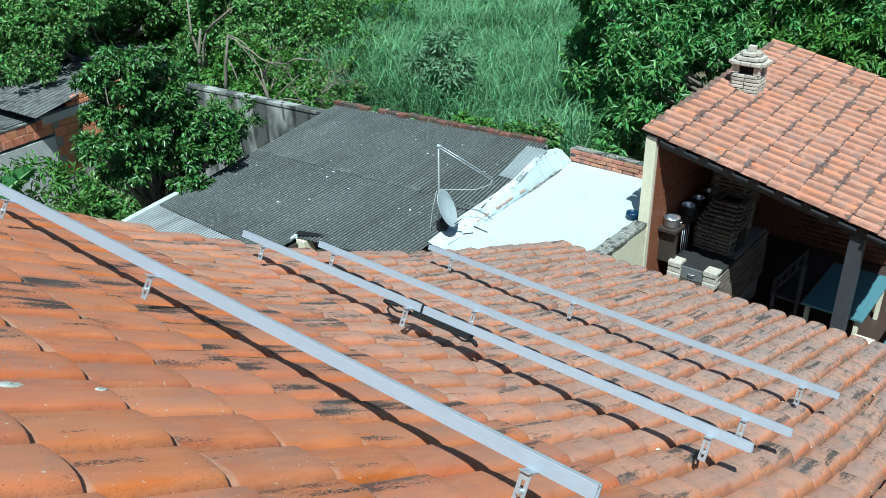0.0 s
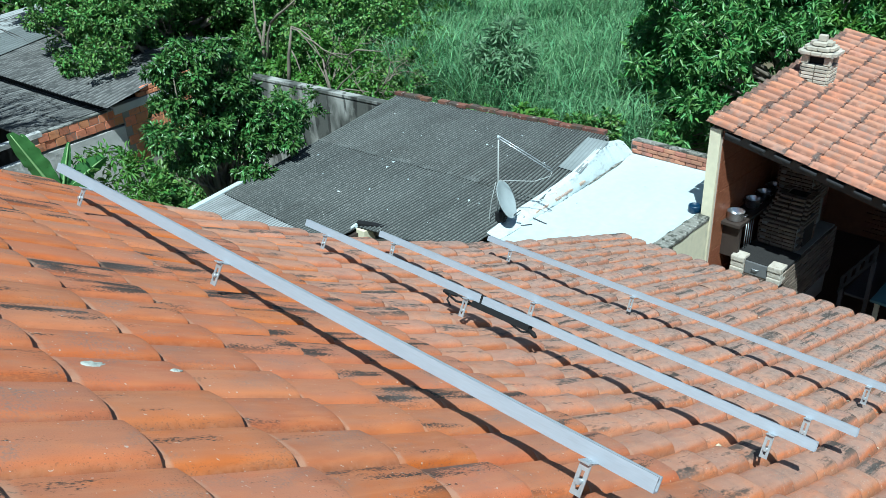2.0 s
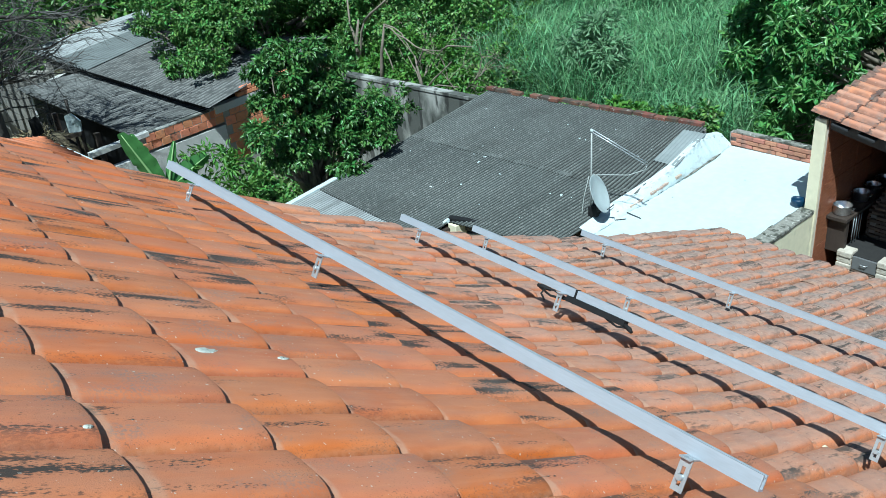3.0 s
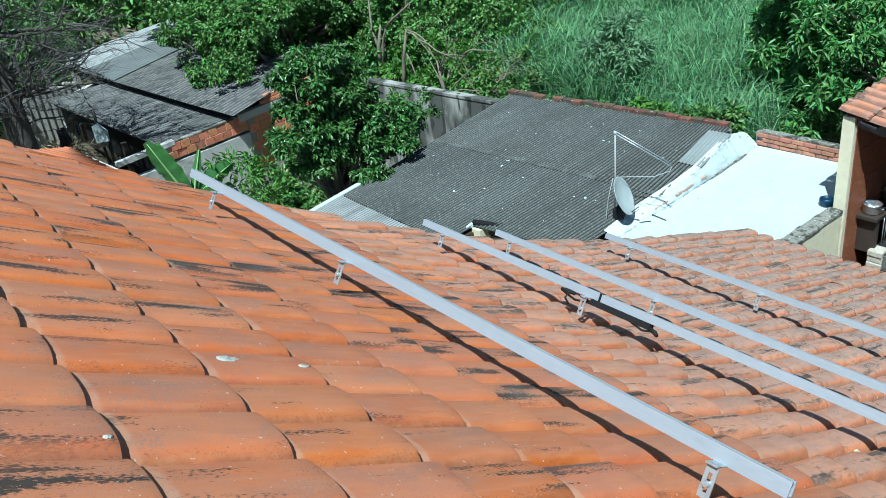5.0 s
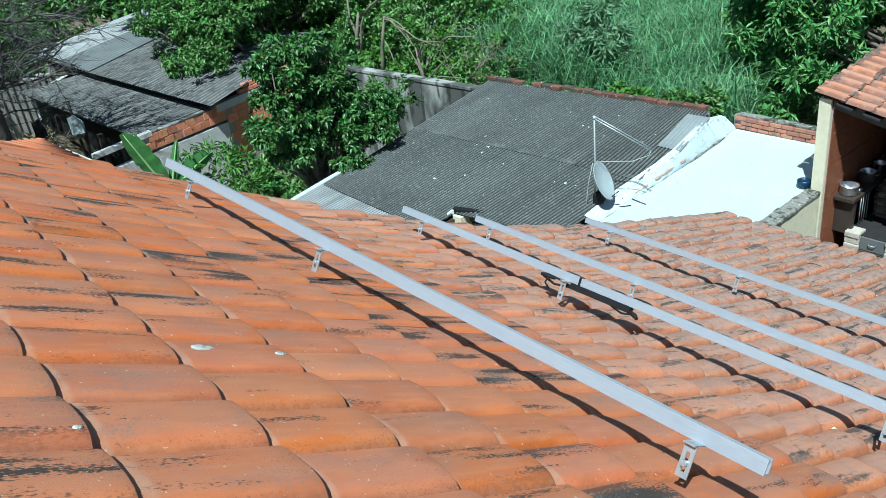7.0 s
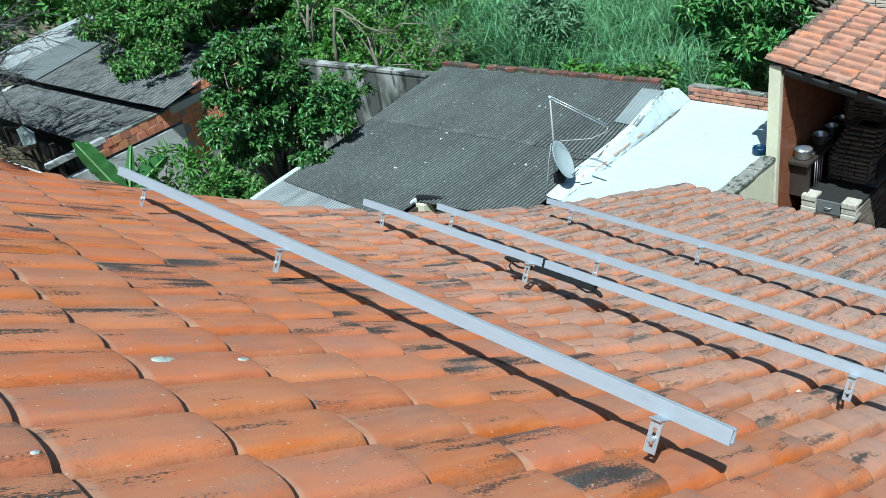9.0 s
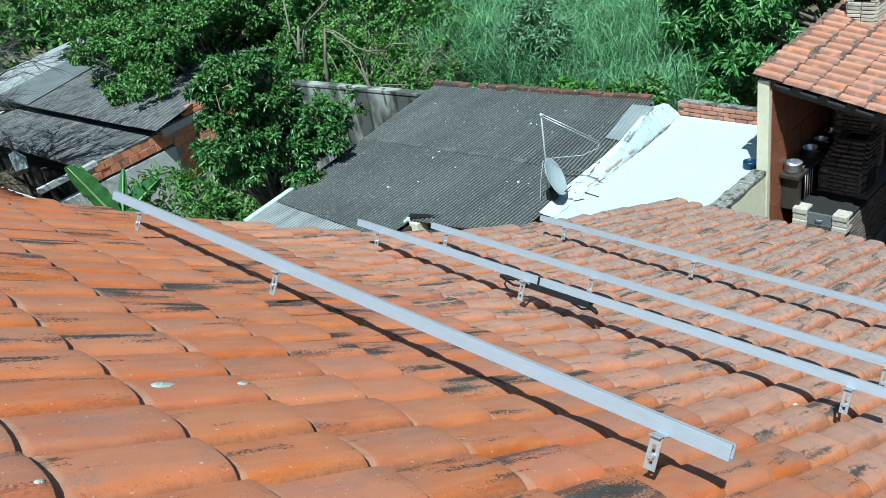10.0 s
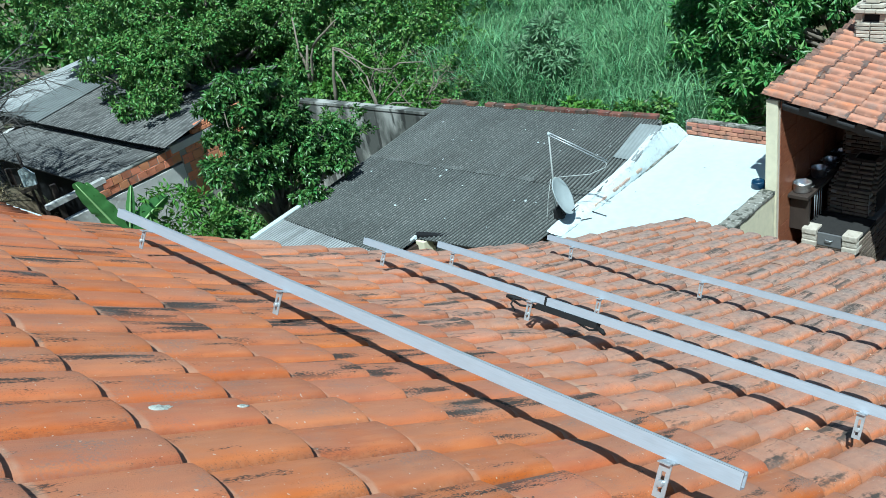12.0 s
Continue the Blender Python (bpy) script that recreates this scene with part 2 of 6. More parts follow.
M_FIBRE_OLD = surf("blackened_fibre_cement", (0.165, 0.162, 0.157), (0.10, 0.10, 0.097), 1.3, 0.9, 0.5, 60,
                   stains=FIBRE_STAINS + (((0.028, 0.028, 0.028), 4.5, 0.50, 0.60, (0.6, 1.3, 1), 0.75), ((0.20, 0.18, 0.165), 9, 0.60, 0.68, (0.5, 1.5, 1), 0.5)),
                   vary=0.15, source="object", dirt_shade=(0.06, 0.06, 0.058))
M_FIBRE_PALE = surf("pale_fibre_cement", (0.35, 0.365, 0.365), (0.25, 0.262, 0.262), 2.0, 0.9, 0.4, 70,
                    stains=(((0.09, 0.09, 0.09), 3, 0.5, 0.75, (0.6, 1.5, 1), 0.6),), vary=0.1, source="object", dirt_shade=(0.07, 0.07, 0.07))
M_FIBRE_MID = surf("dulled_fibre_cement", (0.16, 0.174, 0.174), (0.10, 0.11, 0.11), 1.6, 0.9, 0.4, 70, dirt_shade=(0.06, 0.065, 0.065))
M_SHEET = surf("splashed_pale_sheet", (0.25, 0.272, 0.272), (0.17, 0.187, 0.187), 4, 0.85, 0.4, 60)
M_WHITE = surf("white_waterproof_coat", (0.52, 0.585, 0.595), (0.47, 0.54, 0.55), 1.2, 0.6, 0.25, 25,
               stains=(((0.40, 0.40, 0.37), 5, 0.66, 0.74, (1, 1, 1), 0.5), ((0.12, 0.11, 0.10), 13, 0.72, 0.745, (1, 1, 1), 0.7)))
M_CREAM = surf("cream_painted_render", (0.72, 0.66, 0.47), (0.64, 0.58, 0.42), 1.5, 0.85, 0.25, 60,
               stains=(((0.25, 0.23, 0.19), 3, 0.60, 0.72, (1, 1, 0.4), 0.5),))
M_MOSS = surf("mossy_mortar", (0.13, 0.125, 0.10), (0.3, 0.29, 0.26), 26, 0.95, 0.9, 40,
              stains=(((0.03, 0.032, 0.022), 11, 0.48, 0.58, (1, 1, 1), 0.85), ((0.55, 0.54, 0.5), 17, 0.62, 0.68, (1, 1, 1), 0.7)))
M_RENDER = surf("rough_grey_render", (0.54, 0.53, 0.51), (0.43, 0.425, 0.405), 5, 0.95, 0.9, 35)
M_CONCRETE = surf("streaked_concrete", (0.38, 0.375, 0.345), (0.27, 0.27, 0.25), 2.5, 0.9, 0.5, 40,
                  stains=(((0.05, 0.053, 0.046), 1.3, 0.42, 0.58, (1.6, 1.6, 0.7), 0.9), ((0.02, 0.02, 0.018), 2.6, 0.54, 0.62, (2.2, 2.2, 0.5), 0.85), ((0.4, 0.4, 0.36), 3.1, 0.62, 0.72, (1, 1, 0.5), 0.6)))
M_BRICK_DIRTY = surf("mossy_red_brick", (0.20, 0.078, 0.046), (0.10, 0.05, 0.036), 9, 0.9, 0.7, 60,
                     stains=(((0.06, 0.055, 0.045), 4, 0.42, 0.58, (1, 1, 1), 0.85), ((0.45, 0.42, 0.36), 13, 0.64, 0.7, (1, 1, 1), 0.6)), vary=0.3, source="object")
M_BRICK_NEW = surf("orange_hollow_brick", (0.62, 0.25, 0.13), (0.52, 0.20, 0.10), 9, 0.9, 0.5, 70,
                   stains=(((0.22, 0.18, 0.15), 6, 0.58, 0.7, (1, 1, 1), 0.6),), vary=0.18, source="object")
M_BRICK_FLAKED = surf("whitewashed_brick", (0.48, 0.36, 0.29), (0.40, 0.28, 0.22), 12, 0.9, 0.6, 60,
                      stains=(((0.55, 0.55, 0.52), 14, 0.56, 0.68, (1, 1, 1), 0.6),), vary=0.2, source="object")
M_BRICK_PALE = surf("dusty_red_brick", (0.42, 0.19, 0.125), (0.34, 0.15, 0.10), 9, 0.9, 0.6, 60,
                    stains=(((0.12, 0.10, 0.08), 5, 0.52, 0.66, (1, 1, 1), 0.6),), vary=0.2, source="object")
M_FLAKING = surf("flaking_white_coat", (0.54, 0.60, 0.61), (0.49, 0.55, 0.56), 3, 0.75, 0.4, 30,
                 stains=(((0.28, 0.26, 0.23), 7, 0.58, 0.68, (1, 1, 2), 0.4), ((0.07, 0.065, 0.055), 15, 0.66, 0.70, (0.6, 1, 1), 0.8), ((0.38, 0.20, 0.14), 11, 0.68, 0.72, (1, 1, 1), 0.7)))
M_MORTAR = surf("grey_mortar", (0.33, 0.31, 0.28), (0.25, 0.235, 0.21), 9, 0.95, 0.6, 50)
M_PALE_BRICK = surf("pale_facing_brick", (0.53, 0.47, 0.385), (0.40, 0.355, 0.295), 8, 0.9, 0.5, 60, vary=0.2, source="object",
                    stains=(((0.16, 0.14, 0.12), 6, 0.56, 0.7, (1, 1, 1), 0.5),))
M_BBQ_BRICK = surf("sooty_facing_brick", (0.20, 0.15, 0.115), (0.14, 0.105, 0.08), 8, 0.9, 0.5, 60, vary=0.2, source="object")
M_BRICK_BROWN = surf("brown_facing_brick", (0.26, 0.105, 0.055), (0.20, 0.08, 0.045), 9, 0.85, 0.4, 60, vary=0.12, source="object")
M_STONE = surf("rough_pale_stone", (0.54, 0.49, 0.42), (0.40, 0.35, 0.29), 14, 0.95, 0.8, 40, stains=(((0.2, 0.15, 0.1), 20, 0.55, 0.7, (1, 1, 1), 0.5),))
M_SOOT = surf("soot_black", (0.02, 0.018, 0.017), (0.012, 0.011, 0.011), 12, 0.9, 0.4, 60)
M_WALL_TILE = surf("brown_ceramic_tile", (0.24, 0.085, 0.04), (0.19, 0.065, 0.032), 7, 0.45, 0.25, 50, vary=0.06, source="object", stretch=(1, 1, 3),
                   stains=(((0.33, 0.15, 0.085), 26, 0.54, 0.6, (0.5, 1, 2.2), 0.6), ((0.10, 0.035, 0.02), 19, 0.56, 0.62, (0.4, 1, 2.6), 0.6)))
M_GROUT = surf("pale_grout", (0.42, 0.36, 0.3), (0.36, 0.3, 0.26), 20, 0.9, 0.2, 60)
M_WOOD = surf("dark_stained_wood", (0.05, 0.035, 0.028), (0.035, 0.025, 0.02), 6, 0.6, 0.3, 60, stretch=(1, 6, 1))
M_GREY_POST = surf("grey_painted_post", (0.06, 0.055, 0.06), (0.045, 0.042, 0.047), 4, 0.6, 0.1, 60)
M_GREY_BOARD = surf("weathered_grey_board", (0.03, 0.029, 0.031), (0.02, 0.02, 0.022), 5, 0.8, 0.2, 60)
M_DRAWER = surf("dull_grey_metal", (0.17, 0.17, 0.175), (0.13, 0.13, 0.135), 9, 0.55, 0.1, 80, metal=0.2)
M_TEAL = surf("teal_laminate", (0.105, 0.215, 0.245), (0.085, 0.18, 0.21), 4, 0.4, 0.08, 50)
M_STEEL_POT = surf("polished_aluminium", (0.8, 0.8, 0.8), (0.72, 0.72, 0.73), 20, 0.32, 0.02, 100, metal=1.0)
M_DISH = surf("pale_dish_paint", (0.42, 0.46, 0.465), (0.33, 0.365, 0.37), 7, 0.5, 0.05, 80)
M_PIPE = surf("pale_pipe", (0.42, 0.43, 0.42), (0.32, 0.33, 0.32), 9, 0.5, 0.05, 80)
M_BLUE = surf("blue_plastic", (0.006, 0.03, 0.07), (0.005, 0.025, 0.055), 6, 0.4, 0.05, 80)
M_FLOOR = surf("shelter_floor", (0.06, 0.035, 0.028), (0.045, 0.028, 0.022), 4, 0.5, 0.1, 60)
M_EARTH = surf("earth_and_litter", (0.17, 0.12, 0.08), (0.09, 0.085, 0.045), 1.4, 0.95, 0.9, 14,
               stains=(((0.07, 0.10, 0.03), 0.9, 0.48, 0.62, (1, 1, 1), 0.8),))
M_DARK_BARK = surf("dark_dead_bark", (0.035, 0.03, 0.027), (0.06, 0.052, 0.046), 9, 0.9, 0.8, 40, stretch=(1, 1, 0.3))
M_BARK = surf("grey_brown_bark", (0.27, 0.225, 0.175), (0.15, 0.125, 0.10), 9, 0.9, 0.8, 40, stretch=(1, 1, 0.3))
M_DEAD = surf("dead_grey_twigs", (0.13, 0.122, 0.115), (0.065, 0.06, 0.057), 9, 0.9, 0.5, 40)
def leaf_material(name, c1, c2, rough=0.45, vary=0.35, tl=0.25):
    return surf(name, c1, c2, 2.0, rough, 0.0, 30, vary=vary, source="island", through_light=tl, spec=0.4)


M_LEAF_DARK = leaf_material("dark_glossy_leaf", (0.050, 0.128, 0.028), (0.080, 0.172, 0.041), 0.34, 0.5, 0.14)
M_LEAF_MANGO = leaf_material("mango_leaf", (0.130, 0.280, 0.072), (0.080, 0.205, 0.052), 0.38, 0.5, 0.28)
M_LEAF_BUSH = leaf_material("bush_leaf", (0.082, 0.18, 0.039), (0.12, 0.24, 0.055), 0.43, 0.6, 0.22)
M_LEAF_LIGHT = leaf_material("bright_leaf", (0.10, 0.22, 0.03), (0.08, 0.19, 0.03), 0.5)
M_GRASS = leaf_material("tall_cane_grass", (0.108, 0.25, 0.102), (0.20, 0.37, 0.175), 0.52, 0.5, 0.32)
M_BANANA = leaf_material("banana_leaf", (0.065, 0.18, 0.05), (0.09, 0.225, 0.065), 0.35, 0.1, 0.3)
M_RIB = leaf_material("pale_midrib", (0.30, 0.46, 0.20), (0.24, 0.40, 0.15), 0.4, 0.1, 0.1)
M_YARD = surf("trodden_pale_earth", (0.42, 0.36, 0.29), (0.30, 0.25, 0.20), 1.2, 0.95, 0.6, 30)
M_MAROON = surf("maroon_paint", (0.16, 0.03, 0.04), (0.12, 0.025, 0.03), 2, 0.8, 0.2, 30)
M_LICHEN = surf("pale_lichen", (0.55, 0.56, 0.5), (0.42, 0.43, 0.38), 120, 0.95, 0.6, 200)
M_LITTER = surf("pale_litter", (0.52, 0.45, 0.34), (0.30, 0.24, 0.16), 14, 0.9, 0.4, 80, vary=0.5, source="island")
M_LEAF_SILVER = leaf_material("silvery_leaf", (0.30, 0.44, 0.26), (0.20, 0.35, 0.18), 0.4, 0.3, 0.5)
M_STRAW = leaf_material("dry_straw", (0.42, 0.36, 0.22), (0.32, 0.26, 0.15), 0.8, 0.2, 0.1)


# ---- builders ----
WORLD_OF = {}


def thing(name, at=(0, 0, 0), label="", category="", group="", kind=""):
    ob = new(name)
    ob.location = at
    ob.empty_display_size = 0.1
    WORLD_OF[ob.name] = Matrix.Translation(at)
    return tagged(ob, label, category, group, kind)


def part(name, data, material, parent=None, label="", m=None):
    """Links a bmesh or a mesh as one mesh object under a thing or a part; m is its pose in the world."""
    if isinstance(data, bmesh.types.BMesh):
        me = bpy.data.meshes.new(name)
        data.to_mesh(me)
        data.free()
        data = me
    if material and not data.materials:
        data.materials.append(material)
    ob = new(name, data)
    if parent:
        ob.parent = parent
        ob.matrix_parent_inverse = WORLD_OF[parent.name].inverted()
    ob.matrix_basis = m or Matrix.Identity(4)
    WORLD_OF[ob.name] = ob.matrix_basis.copy()
    if label:
        ob["label"] = label
    return ob


def box(lo, hi, bevel=0.0, bm=None):
    bm = bm or bmesh.new()
    lo, hi = Vector(lo), Vector(hi)
    g = bmesh.ops.create_cube(bm, size=1, matrix=Matrix.LocRotScale((lo + hi) / 2, None, hi - lo))
    if bevel:
        es = {e for v in g["verts"] for e in v.link_edges}
        bmesh.ops.bevel(bm, geom=list(es), offset=bevel, segments=2, affect="EDGES", profile=0.6)
    return bm


def mesh_of(name, verts, faces, smooth=False):
    me = bpy.data.meshes.new(name)
    me.from_pydata([tuple(v) for v in verts], [], faces)
    if smooth:
        me.polygons.foreach_set("use_smooth", [True] * len(faces))
    me.update()
    return me


def tube(points, radii, sides=8, bm=None, cap=True):
    bm = bm or bmesh.new()
    pts = [Vector(p) for p in points]
    if not isinstance(radii, (list, tuple)):
        radii = [radii] * len(pts)
    rings, side = [], None
    for i, p in enumerate(pts):
        d = (pts[min(i + 1, len(pts) - 1)] - pts[max(i - 1, 0)]).normalized()
        if side is None:
            side = d.orthogonal().normalized()
        side = (side - d * side.dot(d)).normalized()
        up = d.cross(side)
        rings.append([bm.verts.new(p + radii[i] * (math.cos(a) * side + math.sin(a) * up)) for a in (2 * math.pi * k / sides for k in range(sides))])
    for a, b in zip(rings, rings[1:]):
        for k in range(sides):
            f = bm.faces.new((a[k], a[(k + 1) % sides], b[(k + 1) % sides], b[k]))
            f.smooth = True
    if cap:
        bm.faces.new(rings[0][::-1])
        bm.faces.new(rings[-1])
    return bm


def lathe(profile, sides=24, bm=None, m=None):
    """A turned shape from (radius, height) pairs."""
    bm = bm or bmesh.new()
    rings = [[bm.verts.new((m or Matrix.Identity(4)) @ Vector((r * math.cos(a), r * math.sin(a), z))) for a in (2 * math.pi * k / sides for k in range(sides))] for r, z in profile]
    for a, b in zip(rings, rings[1:]):
        for k in range(sides):
            bm.faces.new((a[k], a[(k + 1) % sides], b[(k + 1) % sides], b[k])).smooth = True
    return bm


def prism(outline, direction, bm=None):
    """A flat outline of world points pushed along a direction."""
    bm = bm or bmesh.new()
    a = [bm.verts.new(Vector(p)) for p in outline]
    b = [bm.verts.new(Vector(p) + Vector(direction)) for p in outline]
    n = len(a)
    bm.faces.new(a)
    bm.faces.new(b[::-1])
    for k in range(n):
        bm.faces.new((a[k], b[k], b[(k + 1) % n], a[(k + 1) % n]))
    bmesh.ops.recalc_face_normals(bm, faces=bm.faces)
    return bm


def rotations(n, up=(0, 0, 1), spread=1.0, gen=None):
    """n frames (three rows of axes) whose third axis scatters round up."""
    g = gen or rng
    z = np.asarray(up, float) + spread * g.normal(size=(n, 3))
    z /= np.linalg.norm(z, axis=1)[:, None]
    x = g.normal(size=(n, 3))
    x -= (x * z).sum(1)[:, None] * z
    x /= np.linalg.norm(x, axis=1)[:, None]
    return x, np.cross(z, x), z


def blades(name, v, f):
    """A mesh from arrays of places and triangles."""
    me = bpy.data.meshes.new(name)
    me.vertices.add(len(v))
    me.vertices.foreach_set("co", v.astype(np.float32).ravel())
    me.loops.add(f.size)
    me.loops.foreach_set("vertex_index", f.astype(np.int32).ravel())
    me.polygons.add(len(f))
    me.polygons.foreach_set("loop_start", np.arange(0, f.size, 3, dtype=np.int32))
    me.update(calc_edges=True)
    return me


def leaf_mesh(name, places, axis, normal, length, width, curl=0.25):
    """Leaves as drooping blades folded along the midrib: one at each place along axis."""
    n = len(places)
    side = np.cross(normal, axis)
    side /= np.linalg.norm(side, axis=1)[:, None] + 1e-9
    L, W = np.broadcast_to(length, n)[:, None], np.broadcast_to(width, n)[:, None]
    half = places + axis * L * 0.48 + normal * W * 0.16
    v = np.stack([places, half + side * W * 0.5, places + axis * L - normal * L * curl, half - side * W * 0.5], 1).reshape(-1, 3)
    k = np.arange(n)[:, None] * 4
    return blades(name, v, np.concatenate([k + [0, 1, 2], k + [0, 2, 3]], 1).reshape(-1, 3))


def crown(name, blobs, clusters, per, leaf, width, seed, droop=0.35, shell=0.55, tuft=0.16, loose=0.45, gaps=0.22, clump=0.18):
    """Leaves in whorls over many small clumps, which sit on the outside of a few uneven blobs ((x, y, z), (rx, ry, rz))."""
    g = np.random.default_rng(seed)
    mid, size = np.array([b[0] for b in blobs], float), np.array([b[1] for b in blobs], float)
    area = size[:, 0] * size[:, 1] + size[:, 1] * size[:, 2]
    many = int(1.9 * area.sum() / clump ** 2)
    pick = g.choice(len(blobs), many, p=area / area.sum())
    c, r = mid[pick], size[pick]
    d = g.normal(size=(many, 3))
    d /= np.linalg.norm(d, axis=1)[:, None]
    bumpy = 1 + 0.16 * np.sin(d[:, 0] * 7 + seed) * np.sin(d[:, 1] * 6 + 1.3 * seed) + 0.12 * np.sin(d[:, 2] * 9 + d[:, 0] * 5)
    heart = c + d * r * ((shell + (1 - shell) * g.random(many) ** 0.6) * bumpy)[:, None]
    k = 2.6 / np.minimum(r.mean(1), 0.55)
    hole = np.sin(heart[:, 0] * k + seed) * np.sin(heart[:, 1] * k + 2.1) + np.sin(heart[:, 2] * k * 1.4 + 0.7 * seed) + 0.6 * g.random(many)
    keep = hole < np.quantile(hole, 1 - gaps)
    heart, d = heart[keep], d[keep]
    wide = clump * g.uniform(0.7, 1.3, len(heart))
    one = g.integers(0, len(heart), clusters)
    e = 0.75 * d[one] + np.array([0, 0, 0.45]) + 0.75 * g.normal(size=(clusters, 3))
    e /= np.linalg.norm(e, axis=1)[:, None]
    centre = heart[one] + e * (wide[one] * g.uniform(0.55, 1.0, clusters))[:, None] * np.array([1, 1, 0.75])
    centre, out = np.repeat(centre, per, 0), np.repeat(e, per, 0)
    n = len(centre)
    axis = 0.6 * out + g.normal(size=(n, 3)) * 0.7
    axis[:, 2] -= droop
    axis /= np.linalg.norm(axis, axis=1)[:, None]
    places = centre + axis * tuft * loose * g.random((n, 1)) + g.normal(size=(n, 3)) * tuft * 0.35 * loose
    nrm = 0.6 * out + np.array([0, 0, 0.7]) + 0.42 * g.normal(size=(n, 3))
    nrm -= (nrm * axis).sum(1)[:, None] * axis
    nrm /= np.linalg.norm(nrm, axis=1)[:, None]
    s = 0.7 + 0.6 * g.random(n)
    return leaf_mesh(name, places, axis, nrm, leaf * s, width * s)


def limbs(base, targets, r0, seed, bm=None, fork=0.35):
    """Tapered, crooked limbs from a base to the targets, sharing a trunk."""
    g = random.Random(seed)
    bm = bm or bmesh.new()
    base = Vector(base)
    mid = sum((Vector(t) for t in targets), Vector()) / len(targets)
    top = base.lerp(mid, fork)
    top.x, top.y = base.x + (top.x - base.x) * 0.6, base.y + (top.y - base.y) * 0.6
    wob = lambda p, s: p + Vector([g.uniform(-s, s) for _ in range(3)])
    tube([base - Vector((0, 0, 0.1)), wob(base.lerp(top, 0.5), r0 * 0.6), top], [r0 * 1.2, r0, r0 * 0.85], 8, bm)
    for t in targets:
        t = Vector(t)
        ln = (t - top).length
        tube([top - Vector((0, 0, r0)), wob(top.lerp(t, 0.35) + Vector((0, 0, ln * 0.08)), ln * 0.07), wob(top.lerp(t, 0.7), ln * 0.07), t],
             [r0 * 0.7, r0 * 0.45, r0 * 0.28, r0 * 0.08], 6, bm)
    return bm


def tree(label, category, base, blobs, clusters, per, leaf, width, mat, seed, r0=0.12, group="", name="tree", **kw):
    t = thing(name, base, label, category, group)
    g = random.Random(seed)
    targets = []
    for c, r in blobs:
        for _ in range(3):
            targets.append([c[k] + g.uniform(-0.6, 0.6) * r[k] for k in range(3)])
    part("trunk", limbs(base, targets, r0, seed), M_BARK, t)
    part("crown", crown("crown", blobs, clusters, per, leaf, width, seed, **kw), mat, t)
    return t


# ---- ground ----
ground = mesh_of("ground", [(-700, -700, GROUND), (700, -700, GROUND), (700, 700, GROUND), (-700, 700, GROUND)], [(0, 1, 2, 3)])
tagged(part("ground", ground, M_EARTH), "bare earth with leaf litter and patches of weeds", "ground", kind="structure")
tagged(part("yard", prism([(1.6, 9.6, GROUND + 0.004), (5.6, 10.0, GROUND + 0.004), (7.2, 14.6, GROUND + 0.004), (2.4, 13.9, GROUND + 0.004)], (0, 0, 0.02)), M_YARD), "bare trodden pale earth between the houses", "ground", kind="structure")


# ---- the tiled roof that the rails stand on ----
ROOF_X = np.linspace(-3.2, 7.0, 2041)
ROOF_SLOPE = np.interp(ROOF_X, [-1.5, -0.7, 0.7, 1.85, 2.85, 4.5], [33.5, 33.2, 31, 28, 23.5, 20])
ROOF_Z = np.cumsum(-np.tan(np.radians(ROOF_SLOPE))) * (ROOF_X[1] - ROOF_X[0])
ROOF_Z += -0.09 - np.interp(-0.1, ROOF_X, ROOF_Z)
ROOF_S = np.cumsum(1 / np.cos(np.radians(ROOF_SLOPE))) * (ROOF_X[1] - ROOF_X[0])


def roof_z(x):
    return float(np.interp(x, ROOF_X, ROOF_Z))


def roof_slope(x):
    return radians(float(np.interp(x, ROOF_X, ROOF_SLOPE)))


def roof_sag(x, y):
    """The old roof has sunk between its verge, its ridge and its eave."""
    return float(np.interp(x, [-0.9, 0.0, 1.2, 4.2, 5.9], [0.0, 0.028, 0.055, 0.055, 0.012]) * np.interp(y, [2.8, 3.8], [1.0, 0.3]))


PITCH, EXPOSED, TILE = 0.198, 0.342, 0.40
HUMP = [(-0.106, 0.000), (-0.088, 0.001), (-0.078, 0.010), (-0.066, 0.021), (-0.050, 0.031), (-0.030, 0.0375), (0.000, 0.041), (0.050, 0.041), (0.095, 0.036), (0.095, 0.036), (0.0955, 0.003)]
BOXY = [(-0.106, -0.016), (-0.099, -0.016), (-0.090, -0.008), (-0.075, 0.014), (-0.062, 0.034), (-0.048, 0.046), (-0.020, 0.052), (0.040, 0.052), (0.078, 0.047), (0.095, 0.039), (0.095, 0.039), (0.0955, -0.006)]
MIDDLE = [(-0.106, -0.004), (-0.092, -0.002), (-0.080, 0.008), (-0.068, 0.024), (-0.054, 0.036), (-0.034, 0.042), (0.000, 0.0445), (0.050, 0.0445), (0.095, 0.039), (0.095, 0.039), (0.0955, 0.002)]


